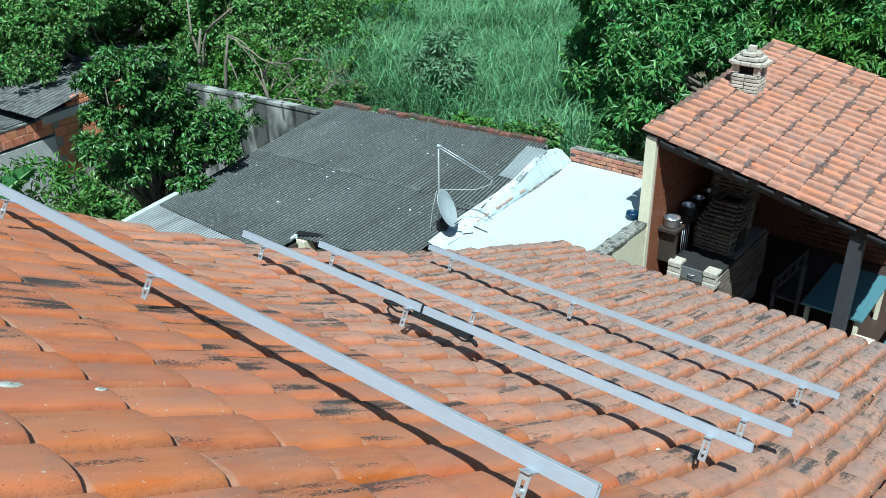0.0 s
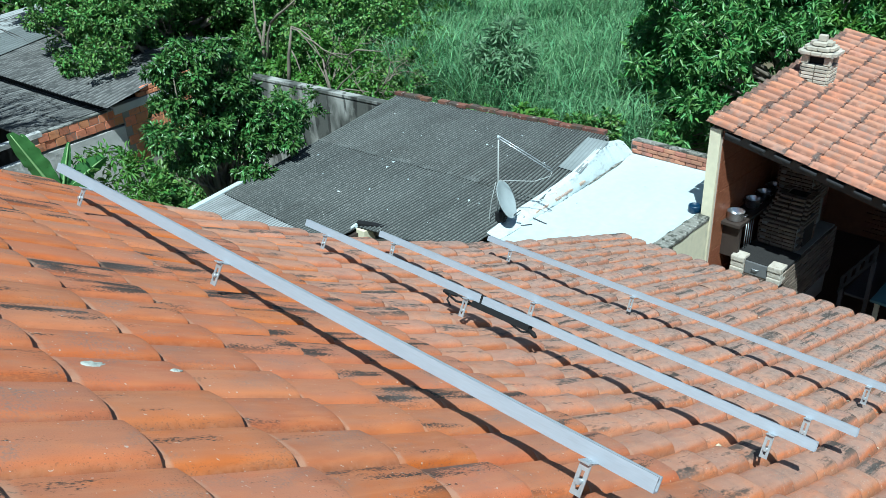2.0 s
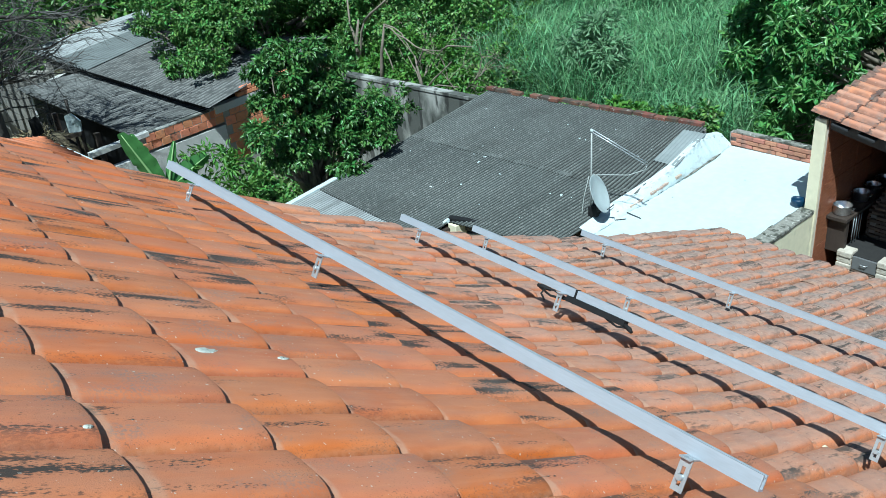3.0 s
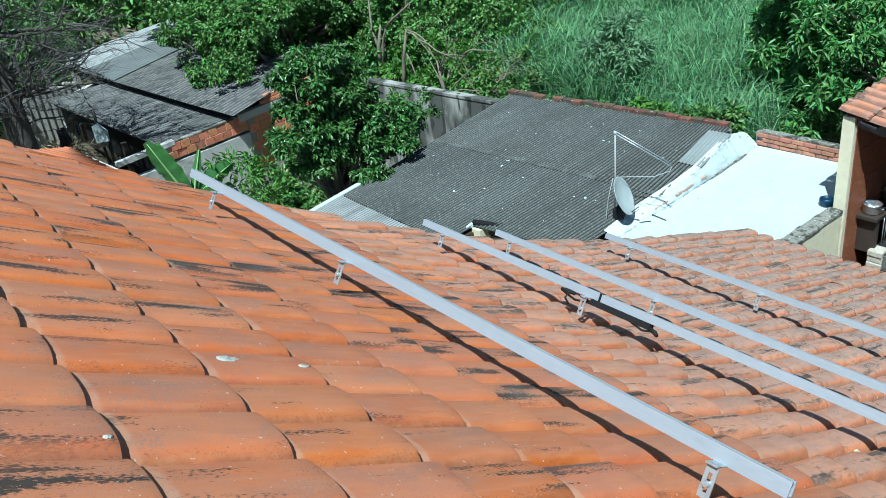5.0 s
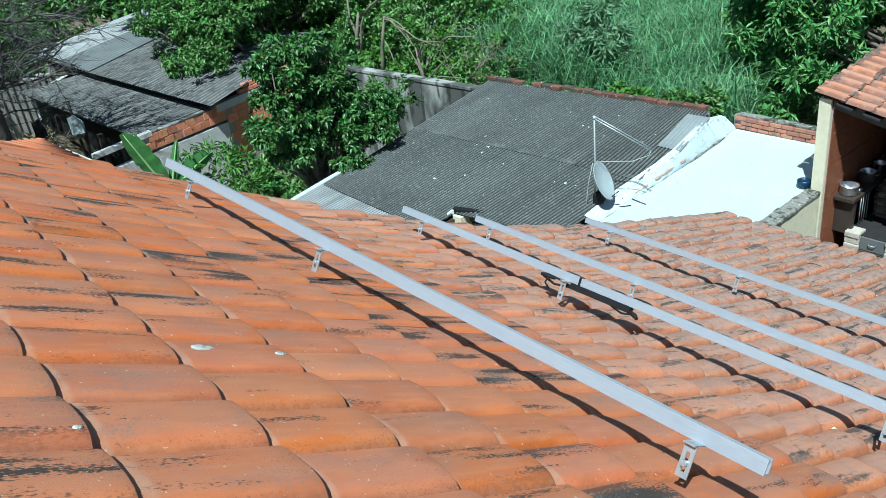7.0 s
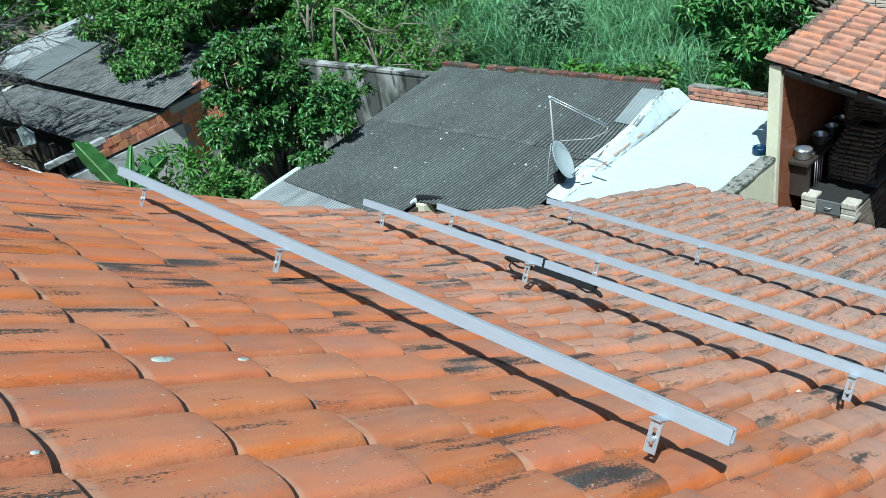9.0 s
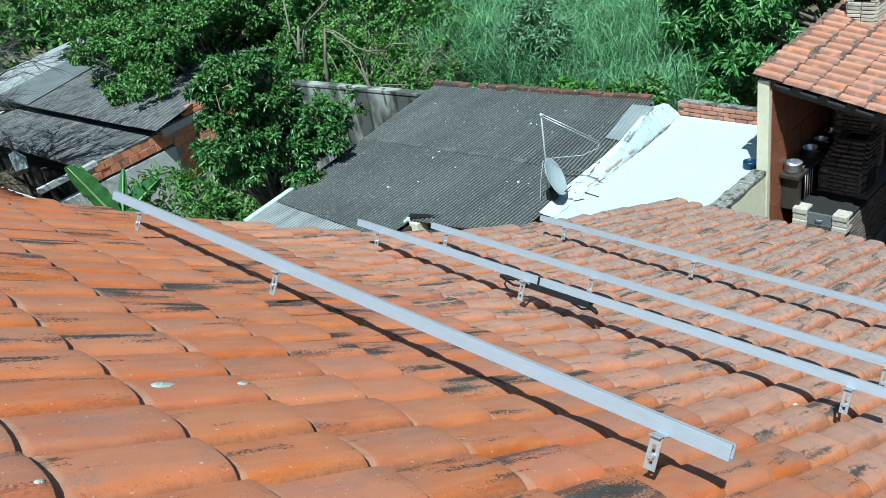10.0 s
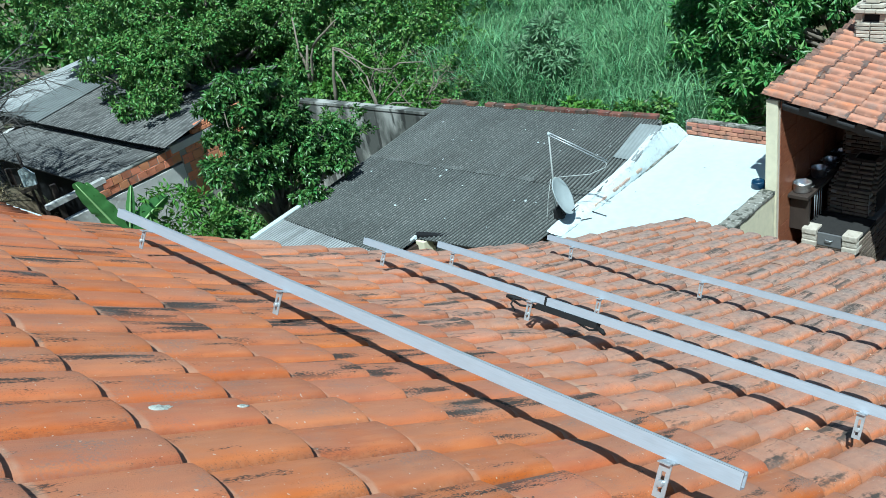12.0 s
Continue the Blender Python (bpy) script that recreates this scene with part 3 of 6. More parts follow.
def tile_mesh(name, profile, length, thick=0.012, lift=0.020, narrow=0.985, flare=0.0, exposed=EXPOSED, slim=0.11):
    """One clay tile: x runs down the slope from the head to the lip at x = 0, y across it."""
    verts, faces, run, tone_weight, gutter = [], [], [], [], []
    n = len(profile)
    high = max(h for _, h in profile)
    for u, dz in ((-length, 0.0), (-0.06, 0.0), (-0.010, flare), (0.0, flare - 0.0015)):
        k = narrow + (1 - narrow) * (u + length) / length
        tuck = 1 - slim * (1 - (u + length) / length)
        for v, h in profile:
            v = v * tuck if v < 0 else v
            verts.append((u, v * (1 + dz * 2.0 if dz > 0 else 1), h * k + lift * (u + length) / length + (dz if h > 0.02 else min(dz, 0.0))))
            run.append(1 + (u + exposed) / exposed)
            tone_weight.append(min(1.0, max(0.0, (h / high - 0.7) * 4.0)))
            gutter.append(1.0 if h < 0.0125 else 0.55 if h < 0.0225 else 0.0)
    solid = [i for i in range(n - 1) if profile[i] != profile[i + 1]]
    for r in range(3):
        for i in solid:
            faces.append((r * n + i, (r + 1) * n + i, (r + 1) * n + i + 1, r * n + i + 1))
    base = len(verts)
    for i in range(n):
        verts.append(verts[3 * n + i])
    for i in range(n):
        x, y, z = verts[3 * n + i]
        verts.append((x - 0.002, y * 0.95, max(z - thick, -0.004)))
    for i in solid:
        faces.append((base + i, base + n + i, base + n + i + 1, base + i + 1))
    me = mesh_of(name, verts, faces, True)
    for key, vals in (("tone_weight", tone_weight + [-1.0] * (2 * n)), ("run", run + [2.0] * (2 * n)), ("gutter", gutter + [0.0] * (2 * n))):
        me.attributes.new(key, "FLOAT", "POINT").data.foreach_set("value", vals)
    return me


def joined(name, mesh, poses):
    """Many copies of a mesh in one mesh."""
    co = np.array([v.co for v in mesh.vertices])
    fs = [tuple(p.vertices) for p in mesh.polygons]
    allv, allf = [], []
    for m in poses:
        a = np.array(m)
        k = len(allv) * len(co)
        allv.append(co @ a[:3, :3].T + a[:3, 3])
        allf += [tuple(i + k for i in f) for f in fs]
    me = mesh_of(name, np.concatenate(allv), allf, True)
    for key in ("tone_weight", "run", "gutter"):
        me.attributes.new(key, "FLOAT", "POINT").data.foreach_set("value", [d.value for d in mesh.attributes[key].data] * len(allv))
    return me


house = thing("house", (2.0, 0.5, GROUND), "single-storey house under an old orange clay tile roof", "house", kind="")
EAVE_X, VERGE_Y, SOUTH_Y = 6.2, 3.9, -3.2
RIDGE_X = -2.55
tr = random.Random(11)
deck = []
for x in np.linspace(RIDGE_X, EAVE_X - 0.1, 24):
    deck.append((x, roof_z(x) - 0.115 - float(np.interp(x, [-0.9, 1.2], [0.0, 0.06]))))
deck_bm = bmesh.new()
rows_ = [[deck_bm.verts.new((x, y, z)) for x, z in deck] for y in (SOUTH_Y, VERGE_Y - 0.02)]
for i in range(len(deck) - 1):
    deck_bm.faces.new((rows_[0][i], rows_[0][i + 1], rows_[1][i + 1], rows_[1][i]))
bmesh.ops.solidify(deck_bm, geom=deck_bm.faces[:], thickness=0.05)
roof = part("roof", deck_bm, M_WOOD, house, "orange clay tile roof with black lichen stains")
part("wall", box((-6.4, SOUTH_Y + 0.3, GROUND), (EAVE_X - 0.55, VERGE_Y - 0.3, roof_z(EAVE_X - 0.55) - 0.2)), M_CREAM, house, "cream rendered house wall")
gable = [(x, VERGE_Y - 0.3, z - 0.14) for x, z in deck[:-1]]
gable += [(deck[-2][0], VERGE_Y - 0.3, roof_z(EAVE_X - 0.55) - 0.3), (RIDGE_X, VERGE_Y - 0.3, roof_z(EAVE_X - 0.55) - 0.3)]
part("gable_wall", prism(gable, (0, -0.15, 0)), M_CREAM, house)
part("gable_wall", prism([(x, SOUTH_Y + 0.45, z) for x, _, z in gable], (0, -0.15, 0)), M_CREAM, house)
rear = [(RIDGE_X, roof_z(RIDGE_X) - 0.25), (-6.4, roof_z(RIDGE_X) - 2.45), (-6.4, roof_z(EAVE_X - 0.55) - 0.3), (RIDGE_X, roof_z(EAVE_X - 0.55) - 0.3)]
for y in (SOUTH_Y + 0.45, VERGE_Y - 0.3):
    part("rear_gable", prism([(x, y, z) for x, z in rear], (0, -0.15, 0)), M_CREAM, house)
part("rear_wall", box((-6.4, SOUTH_Y + 0.46, GROUND + 1.0), (-6.25, VERGE_Y - 0.46, roof_z(RIDGE_X) - 2.4)), M_CREAM, house)
back = [(RIDGE_X, roof_z(RIDGE_X) - 0.085), (-6.7, roof_z(RIDGE_X) - 2.45)]
part("back_slope", prism([(x, SOUTH_Y, z) for x, z in back] + [(x, SOUTH_Y, z - 0.05) for x, z in back[::-1]], (0, VERGE_Y - SOUTH_Y - 0.02, 0)), M_WOOD, house)
part("mortar_verge", prism([(x, VERGE_Y - 0.03, z + 0.02) for x, z in deck] + [(x, VERGE_Y - 0.03, z - 0.1) for x, z in deck[::-1]], (0, 0.06, 0)), M_CREAM, house, "pale mortar edge under the last tiles")

tile = tile_mesh("tile", HUMP, TILE, 0.012, 0.018, slim=0.085)
tile.materials.append(M_TILE)
mid_tile = tile_mesh("tile", MIDDLE, TILE, 0.014, 0.0175, 0.97, 0.001)
mid_tile.materials.append(M_TILE)
loose_tile = tile_mesh("tile", BOXY, 0.45, 0.017, 0.029, 0.94, 0.003, 0.386)
loose_tile.materials.append(M_TILE_LOW)
s_ref = float(np.interp(-1.354, ROOF_X, ROOF_S))
near_tiles, far_tiles, low_tiles = [], [], []
for row in range(-4, 28):
    # the lower courses are laid wider than the upper ones
    x_lip = float(np.interp(s_ref + EXPOSED * (row if row < 8 else 7.1 + (row - 7) * 1.13), ROOF_S, ROOF_X))
    if x_lip > EAVE_X + 0.22 or x_lip < RIDGE_X + 0.1:
        continue
    a = roof_slope(x_lip - 0.12)
    for col in range(-19, 18):
        y = 0.545 + PITCH * col
        sag = roof_sag(x_lip, y)
        s = tr.uniform(-0.012, 0.012)
        m = Matrix.LocRotScale((x_lip + s * math.cos(a), y + tr.uniform(-0.004, 0.004), roof_z(x_lip) - s * math.sin(a) - 0.083 - sag + tr.uniform(-0.003, 0.003)),
                               Euler((tr.uniform(-0.02, 0.02), a + tr.uniform(-0.012, 0.012), tr.uniform(-0.016, 0.016))), None)
        if x_lip > 1.0:
            m = m @ pose(0, 0, -0.014 + tr.uniform(-0.006, 0.006), tr.uniform(-2, 2), tr.uniform(-1.5, 2.2), tr.uniform(-1.6, 1.6))
        if -1.75 < x_lip < 2.3 and -0.6 < y < 3.3 and len(near_tiles) < 300:
            near_tiles.append((m, loose_tile if x_lip > 1.0 else mid_tile if x_lip > -0.3 else tile))
        else:
            (low_tiles if x_lip > 1.0 else far_tiles).append(m)
for i in range(13):
    for col in range(-19, 18):
        far_tiles.append(Matrix.LocRotScale((RIDGE_X - 0.3 - i * EXPOSED * 0.866, 0.545 + PITCH * col, roof_z(RIDGE_X) - 0.08 - (0.3 + i * EXPOSED * 0.866) * 0.577), Euler((0, radians(30), math.pi)), None))
rest = joined("tile_rest", tile, far_tiles)
low_rest = joined("tile_rest", loose_tile, low_tiles)
low_rest.materials.clear()
tagged(part("tile_rest", low_rest, M_TILE_LOW_FAR, roof, "weathered clay roof tiles by the eave"), kind="stuff")
rest.materials.clear()
tagged(part("tile_rest", rest, M_TILE_FAR, roof, "weathered clay roof tiles"), kind="stuff")
ridge_bm = bmesh.new()
for i in range(19):
    y0 = SOUTH_Y + i * 0.375
    tube([(RIDGE_X, y0, roof_z(RIDGE_X) - 0.04), (RIDGE_X, y0 + 0.4, roof_z(RIDGE_X) - 0.025)], [0.105, 0.12], 12, ridge_bm)
part("ridge_cap", ridge_bm, M_TILE_FAR, house)


# the short return of the roof past the verge, with its white edge
corner = [(-0.69, 3.88, 0.262), (-0.41, 4.30, 0.098), (-0.29, 3.88, 0.012)]
slope_piece = part("return_slope", prism(corner, (0, 0, -0.08)), M_TILE_FAR, house, "small tiled return beside the verge")
slope_piece.data.attributes.new("tone_weight", "FLOAT", "POINT").data.foreach_set("value", [0.9] * 6)
for i in range(6):
    f = (i + 0.5) / 6.2
    a0, b0 = Vector(corner[0]).lerp(Vector(corner[1]), f), Vector(corner[2]).lerp(Vector(corner[1]), f)
    b0 = b0.lerp(a0, 0.12)
    piece = part("return_tile", tube([a0 - Vector((0, 0, 0.01)), b0 - Vector((0, 0, 0.008))], [0.014, 0.02], 8), M_TILE, house)
    piece.data.attributes.new("tone_weight", "FLOAT", "POINT").data.foreach_set("value", [0.8] * len(piece.data.vertices))
part("white_edge", prism([(-0.43, 4.32, 0.098), (-0.29, 3.93, 0.004), (-0.27, 3.93, 0.0), (-0.41, 4.33, 0.094)], (0, 0, -0.03)), M_WHITE, house, "white painted edge board")


for x, y, z, r in ((-0.953, 0.985, 0.434, 0.028), (-0.7705, 0.9595, 0.3245, 0.016), (-1.3415, 0.516, 0.703, 0.008)):
    spot = lathe([(0.0, 0.0016), (r * 0.6, 0.0014), (r * 0.9, 0.0006), (r, -0.003)], 13, m=Matrix.LocRotScale((x, y, z), Euler((0, roof_slope(x), 0.2)), Vector((1.25, 0.7, 1))))
    for f in spot.verts:
        f.co += Vector((rnd.uniform(-1, 1), rnd.uniform(-1, 1), 0)) * r * 0.10
    part("lichen_patch", spot, M_LICHEN, house, "pale crust of lichen on a tile")


# crumbs of mortar and dry leaf caught where the lower tiles meet
crumbs_bm = bmesh.new()
lg = random.Random(29)
for k in range(110):
    x, col = lg.uniform(1.2, 5.6), lg.randint(-6, 14)
    y = 0.545 + PITCH * col - lg.uniform(0.055, 0.10)
    c = Vector((x, y, roof_z(x) - 0.062 - roof_sag(x, y) + lg.uniform(0.0, 0.012)))
    r, a = lg.uniform(0.006, 0.016), roof_slope(x)
    base = [crumbs_bm.verts.new(c + Vector((math.cos(q) * r * lg.uniform(0.6, 1.5), math.sin(q) * r * lg.uniform(0.5, 1.2), -math.cos(q) * r * math.tan(a)))) for q in (0.2, 1.4, 2.7, 3.9, 5.2)]
    tip = crumbs_bm.verts.new(c + Vector((0, 0, r * 0.7)))
    for m in range(5):
        crumbs_bm.faces.new((base[m], base[(m + 1) % 5], tip))
tagged(part("litter", crumbs_bm, M_LITTER, roof, "pale crumbs of mortar and dry leaves in the gutters"), kind="stuff")

# ---- solar rails ----
RAIL = [(-0.014, 0.0), (0.014, 0.0), (0.014, 0.045), (0.006, 0.045), (0.006, 0.037), (0.0095, 0.037), (0.0095, 0.005),
        (-0.0095, 0.005), (-0.0095, 0.037), (-0.006, 0.037), (-0.006, 0.045), (-0.014, 0.045)]


def rail_frame(x, z):
    """Axes of a rail at its top edge: down the slope, along the rail, out of the roof."""
    a = roof_slope(x)
    t, n = Vector((math.cos(a), 0, -math.sin(a))), Vector((math.sin(a), 0, math.cos(a)))
    return Vector((x, 0, z)), t, n


def rail(x, z, y0, y1, feet, label):
    top, t, n = rail_frame(x, z)
    ob = thing("mounting_rail", (x, y0, z - 0.1), label, "solar rail", "aluminium rails on the roof")
    o = top - n * 0.045
    part("profile", prism([o + t * u + n * w + Vector((0, y0, 0)) for u, w in RAIL], (0, y1 - y0, 0)), M_ALU, ob)
    for y in feet:
        drop = (z - 0.045 * n.z - roof_z(x - 0.1)) / n.z + roof_sag(x, y)
        bm = bmesh.new()
        # the upright plate is two cheeks and two ends round a slot
        w0, th, up0 = 0.0175, 0.004, -drop
        def bar(ya, yb, ha, hb, ua=-0.046, thick=th):
            pts = [o + t * ua + n * h + Vector((0, y + v, 0)) for v, h in ((ya, ha), (yb, ha), (yb, hb), (ya, hb))]
            prism(pts, t * thick, bm)
        bar(-w0, -0.0055, up0, 0.0)
        bar(0.0055, w0, up0, 0.0)
        bar(-0.0055, 0.0055, up0, up0 + 0.016)
        bar(-0.0055, 0.0055, -0.026, 0.0)
        br = part("bracket", bm, M_ZINC, ob, "slotted galvanised foot bracket")
        q = o + Vector((0, y, 0))
        tab = prism([q - t * 0.062 + Vector((0, -w0, 0)), q + t * 0.012 + Vector((0, -w0, 0)), q + t * 0.012 + Vector((0, w0, 0)), q - t * 0.062 + Vector((0, w0, 0))], n * -0.004)
        part("flange", tab, M_ZINC, br)
        c = q - t * 0.046 + n * (up0 + 0.04)
        part("bolt", tube([c - t * 0.012, c, c + t * 0.012], [0.009, 0.011, 0.006], 6), M_ZINC, br, "hexagon bolt")
    return ob


rail(0.0, 0.007, 0.004, 3.5, (0.19, 1.94, 3.12), "long pale aluminium mounting rail over the upper tiles")
rail(1.534, -0.918, 0.06, 3.56, (0.24, 2.04, 3.30), "aluminium mounting rail with a black cable beneath it")
rail(2.186, -1.262, 0.06, 3.56, (0.29, 2.06, 3.36), "aluminium mounting rail with a joint mark")
rail(3.492, -1.841, 0.115, 3.615, (0.34, 2.10, 3.32), "aluminium mounting rail beside the eave")

# ---- black cable trunking under the second rail ----
cable = thing("cable_trunking", (1.55, 1.8, roof_z(1.5)), "black cable trunking and leads tied under a mounting rail", "cable")
o, t_, n_ = rail_frame(1.534, -0.918)


def under(u, w, y):
    """A place beside the second rail: down the slope, out of the roof, along the rail."""
    return o + t_ * u + n_ * w + Vector((0, y - 0.08, 0))


part("trunking", prism([under(u, w, 1.68) for u, w in ((-0.022, -0.080), (0.018, -0.080), (0.018, -0.047), (-0.022, -0.047))], (0, 0.41, 0)), M_BLACK, cable)
part("end_plug", tube([under(-0.01, -0.07, 1.68), under(-0.012, -0.08, 1.645), under(-0.02, -0.09, 1.62)], [0.011, 0.014, 0.009], 9), M_BLACK, cable)
part("plug", tube([under(0.0, -0.06, 2.22), under(-0.012, -0.06, 2.27), under(-0.02, -0.062, 2.31)], [0.010, 0.014, 0.011], 9), M_BLACK, cable)
part("lead", tube([under(0.0, -0.07, 2.1), under(-0.03, -0.05, 2.18), under(-0.05, -0.055, 2.23), under(-0.07, -0.09, 2.23), under(-0.06, -0.12, 2.2)], 0.006, 7), M_BLACK, cable)
part("lead", tube([under(0.0, -0.075, 2.1), under(-0.02, -0.09, 2.2), under(-0.01, -0.07, 2.3)], 0.007, 7), M_BLACK, cable)
part("lead", tube([under(0.0, -0.07, 1.85), under(-0.01, -0.085, 1.78), under(-0.015, -0.095, 1.72), under(-0.01, -0.08, 1.66)], 0.006, 7), M_BLACK, cable)
part("tie", prism([under(u, w, 2.03) for u, w in ((-0.017, -0.082), (0.017, -0.082), (0.017, 0.003), (-0.017, 0.003))], (0, 0.014, 0)), M_BLACK, cable)


# ---- neighbour's house with the grey corrugated roof and the white slab ----
def corrugated(parent, corners, pitch, amp, across_n, along_n, mat, name="sheet", lap=0.06, lift=0.012, seed=3, up_by=0.0):
    """Lays corrugated sheets over a four-cornered slope: corners are low a, low b, high b, high a; waves run from low to high."""
    g = random.Random(seed)
    a, b, c, d = [Vector(p) for p in corners]
    up = (b - a).cross(d - a).normalized()
    if up.z < 0:
        up = -up
    width = ((b - a).length + (c - d).length) / 2
    for i in range(across_n):
        for j in range(along_n):
            u0, u1 = i / across_n, (i + 1) / across_n + 0.01
            v0, v1 = max(0, j / along_n - (lap / ((d - a).length) if j else 0)), (j + 1) / along_n
            waves = (u1 - u0) * width / pitch
            nu = int(waves * 8) + 1
            verts, faces, dirt_shade = [], [], []
            tilt = g.uniform(0, 0.012)
            for k in range(nu + 1):
                u = u0 + (u1 - u0) * k / nu
                h = amp * math.sin(2 * math.pi * u * width / pitch)
                for v, e in ((v0, lift * (1 if j else 0) + tilt), (v1, tilt)):
                    p = (a.lerp(b, u)).lerp(d.lerp(c, u), v) + up * (h + e + 0.02 + up_by)
                    verts.append(p)
                    # darker the deeper in the wave: dirt plus painted occlusion
                    dirt_shade.append(min(1.0, max(0.0, 0.42 - 0.85 * h / amp)))
            for k in range(nu):
                faces.append((2 * k, 2 * k + 2, 2 * k + 3, 2 * k + 1))
            n = len(verts)
            verts += [p - up * 0.006 for p in verts]
            for k in range(nu):
                faces.append((n + 2 * k, n + 2 * k + 1, n + 2 * k + 3, n + 2 * k + 2))
                faces.append((2 * k, n + 2 * k, n + 2 * k + 2, 2 * k + 2))
            me = mesh_of(name, verts, faces, True)
            w = me.attributes.new("tone_weight", "FLOAT", "POINT")
            w.data.foreach_set("value", dirt_shade + dirt_shade)
            part(name, me, mat, parent)


def quad_slab(corners, thick, bm=None):
    return prism([Vector(c) for c in corners], (0, 0, -thick), bm)


neighbour = thing("neighbour_house", (7.2, 8.0, GROUND), "low neighbouring house with a dark corrugated fibre-cement roof", "house")
def lean(x, y, up=0.0):
    """A point on the slope of the corrugated roof."""
    return (x, y, -3.99 + 0.09 * x + up)


deck_n = part("roof", quad_slab([lean(5.15, 7.3, -0.05), lean(5.5, 5.75, -0.05), lean(9.1, 6.1, -0.05), lean(8.66, 10.4, -0.05), lean(3.8, 9.8, -0.05), lean(3.8, 7.5, -0.05)], 0.08), M_WOOD, neighbour, "dark weathered corrugated roof with pale specks")
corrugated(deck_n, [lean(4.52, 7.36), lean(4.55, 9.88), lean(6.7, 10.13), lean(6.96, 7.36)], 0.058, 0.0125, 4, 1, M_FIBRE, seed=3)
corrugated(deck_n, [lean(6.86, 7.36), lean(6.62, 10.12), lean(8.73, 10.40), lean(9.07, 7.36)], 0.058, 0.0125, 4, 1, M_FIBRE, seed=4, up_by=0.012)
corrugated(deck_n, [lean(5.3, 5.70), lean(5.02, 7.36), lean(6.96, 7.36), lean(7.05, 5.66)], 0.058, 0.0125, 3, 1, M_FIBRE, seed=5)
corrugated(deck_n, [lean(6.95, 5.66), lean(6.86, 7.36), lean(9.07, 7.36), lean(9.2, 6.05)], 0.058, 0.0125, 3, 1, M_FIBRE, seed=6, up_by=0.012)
corrugated(deck_n, [lean(3.7, 7.40, -0.02), lean(3.7, 9.86, -0.02), lean(4.60, 9.9, -0.02), lean(4.56, 7.40, -0.02)], 0.058, 0.0125, 2, 1, M_FIBRE_PALE, seed=9)
corrugated(deck_n, [lean(7.88, 5.66, 0.02), lean(7.88, 6.05, 0.02), lean(8.95, 6.28, 0.02), lean(8.98, 5.90, 0.02)], 0.058, 0.006, 1, 1, M_SHEET, seed=8, up_by=0.02)
# pale chips of mortar and litter lying on the sheets
cg = random.Random(77)
for k in range(34):
    cx, cy = cg.uniform(5.5, 8.6), cg.uniform(6.2, 9.9)
    cs = cg.uniform(0.010, 0.036) * cg.uniform(0.6, 1.0)
    c = Vector(lean(cx, cy, 0.03))
    chip = bmesh.new()
    ring = [chip.verts.new(c + Vector((math.cos(a + cg.uniform(-0.3, 0.3)) * cs * cg.uniform(0.6, 1.5), math.sin(a) * cs * cg.uniform(0.6, 1.5), cg.uniform(-0.004, 0.006)))) for a in (0.0, 1.26, 2.51, 3.77, 5.03)]
    tip = chip.verts.new(c + Vector((0, 0, 0.012)))
    for m in range(5):
        chip.faces.new((ring[m], ring[(m + 1) % 5], tip))
    part("chip", chip, M_WHITE, deck_n, "pale chip of mortar")
part("wall", prism([(6.1, 5.9, GROUND), (9.0, 6.2, GROUND), (8.6, 10.2, GROUND), (4.8, 9.7, GROUND), (5.2, 7.2, GROUND)], (0, 0, 1.58)), M_RENDER, neighbour)
part("edge_board", prism([lean(3.95, 9.9, 0.03), lean(5.4, 9.96, 0.06), lean(5.4, 10.06, 0.06), lean(3.95, 10.0, 0.03)], (0, 0, -0.09)), M_WHITE, neighbour, "white board along the roof's edge")
SLAB = -3.45
part("white_slab", prism([(6.0, 3.92, SLAB), (9.55, 3.92, SLAB), (9.5, 5.85, SLAB), (9.2, 6.0, SLAB), (6.6, 5.64, SLAB), (5.85, 5.58, SLAB)], (0, 0, -0.15)), M_WHITE, neighbour, "flat slab roof painted brilliant white")
part("slab_wall", prism([(6.1, 4.02, GROUND), (9.45, 4.02, GROUND), (9.4, 5.75, GROUND), (6.1, 5.6, GROUND)], (0, 0, 1.71)), M_CREAM, neighbour)

def brick_row(parent, a, b, length, height, depth, rows, mat, name="brick", gap=0.012, seed=1, skip=0.0, wobble=0.006):
    """Courses of bricks along a line from a to b (tops rise from a.z); each brick a piece of its own on one shared mesh."""
    g = random.Random(seed)
    a, b = Vector(a), Vector(b)
    d = b - a
    run = d.length
    yaw = math.atan2(d.y, d.x)
    me = bpy.data.meshes.new(name)
    bm = box((-length / 2 + gap / 2, -depth / 2, -height / 2 + gap / 2), (length / 2 - gap / 2, depth / 2, height / 2 - gap / 2), 0)
    bmesh.ops.bevel(bm, geom=bm.edges[:], offset=0.004, segments=1, affect="EDGES")
    bm.to_mesh(me)
    bm.free()
    me.materials.append(mat)
    n = max(1, round(run / length))
    for r in range(rows):
        for i in range(n):
            if g.random() < skip:
                continue
            u = (i + 0.5 + (0.5 if r % 2 and n > 2 and i < n - 1 else 0)) / n
            p = a + d * u + Vector((0, 0, height * (r + 0.5)))
            p += Vector((-math.sin(yaw), math.cos(yaw), 0)) * g.uniform(-wobble, wobble) + Vector((0, 0, g.uniform(-0.3, 0.3) * wobble))
            part(name, me, None, parent, m=Matrix.LocRotScale(p, Euler((0, 0, yaw + g.uniform(-0.02, 0.02))), Vector((run / n / length, 1, 1))))


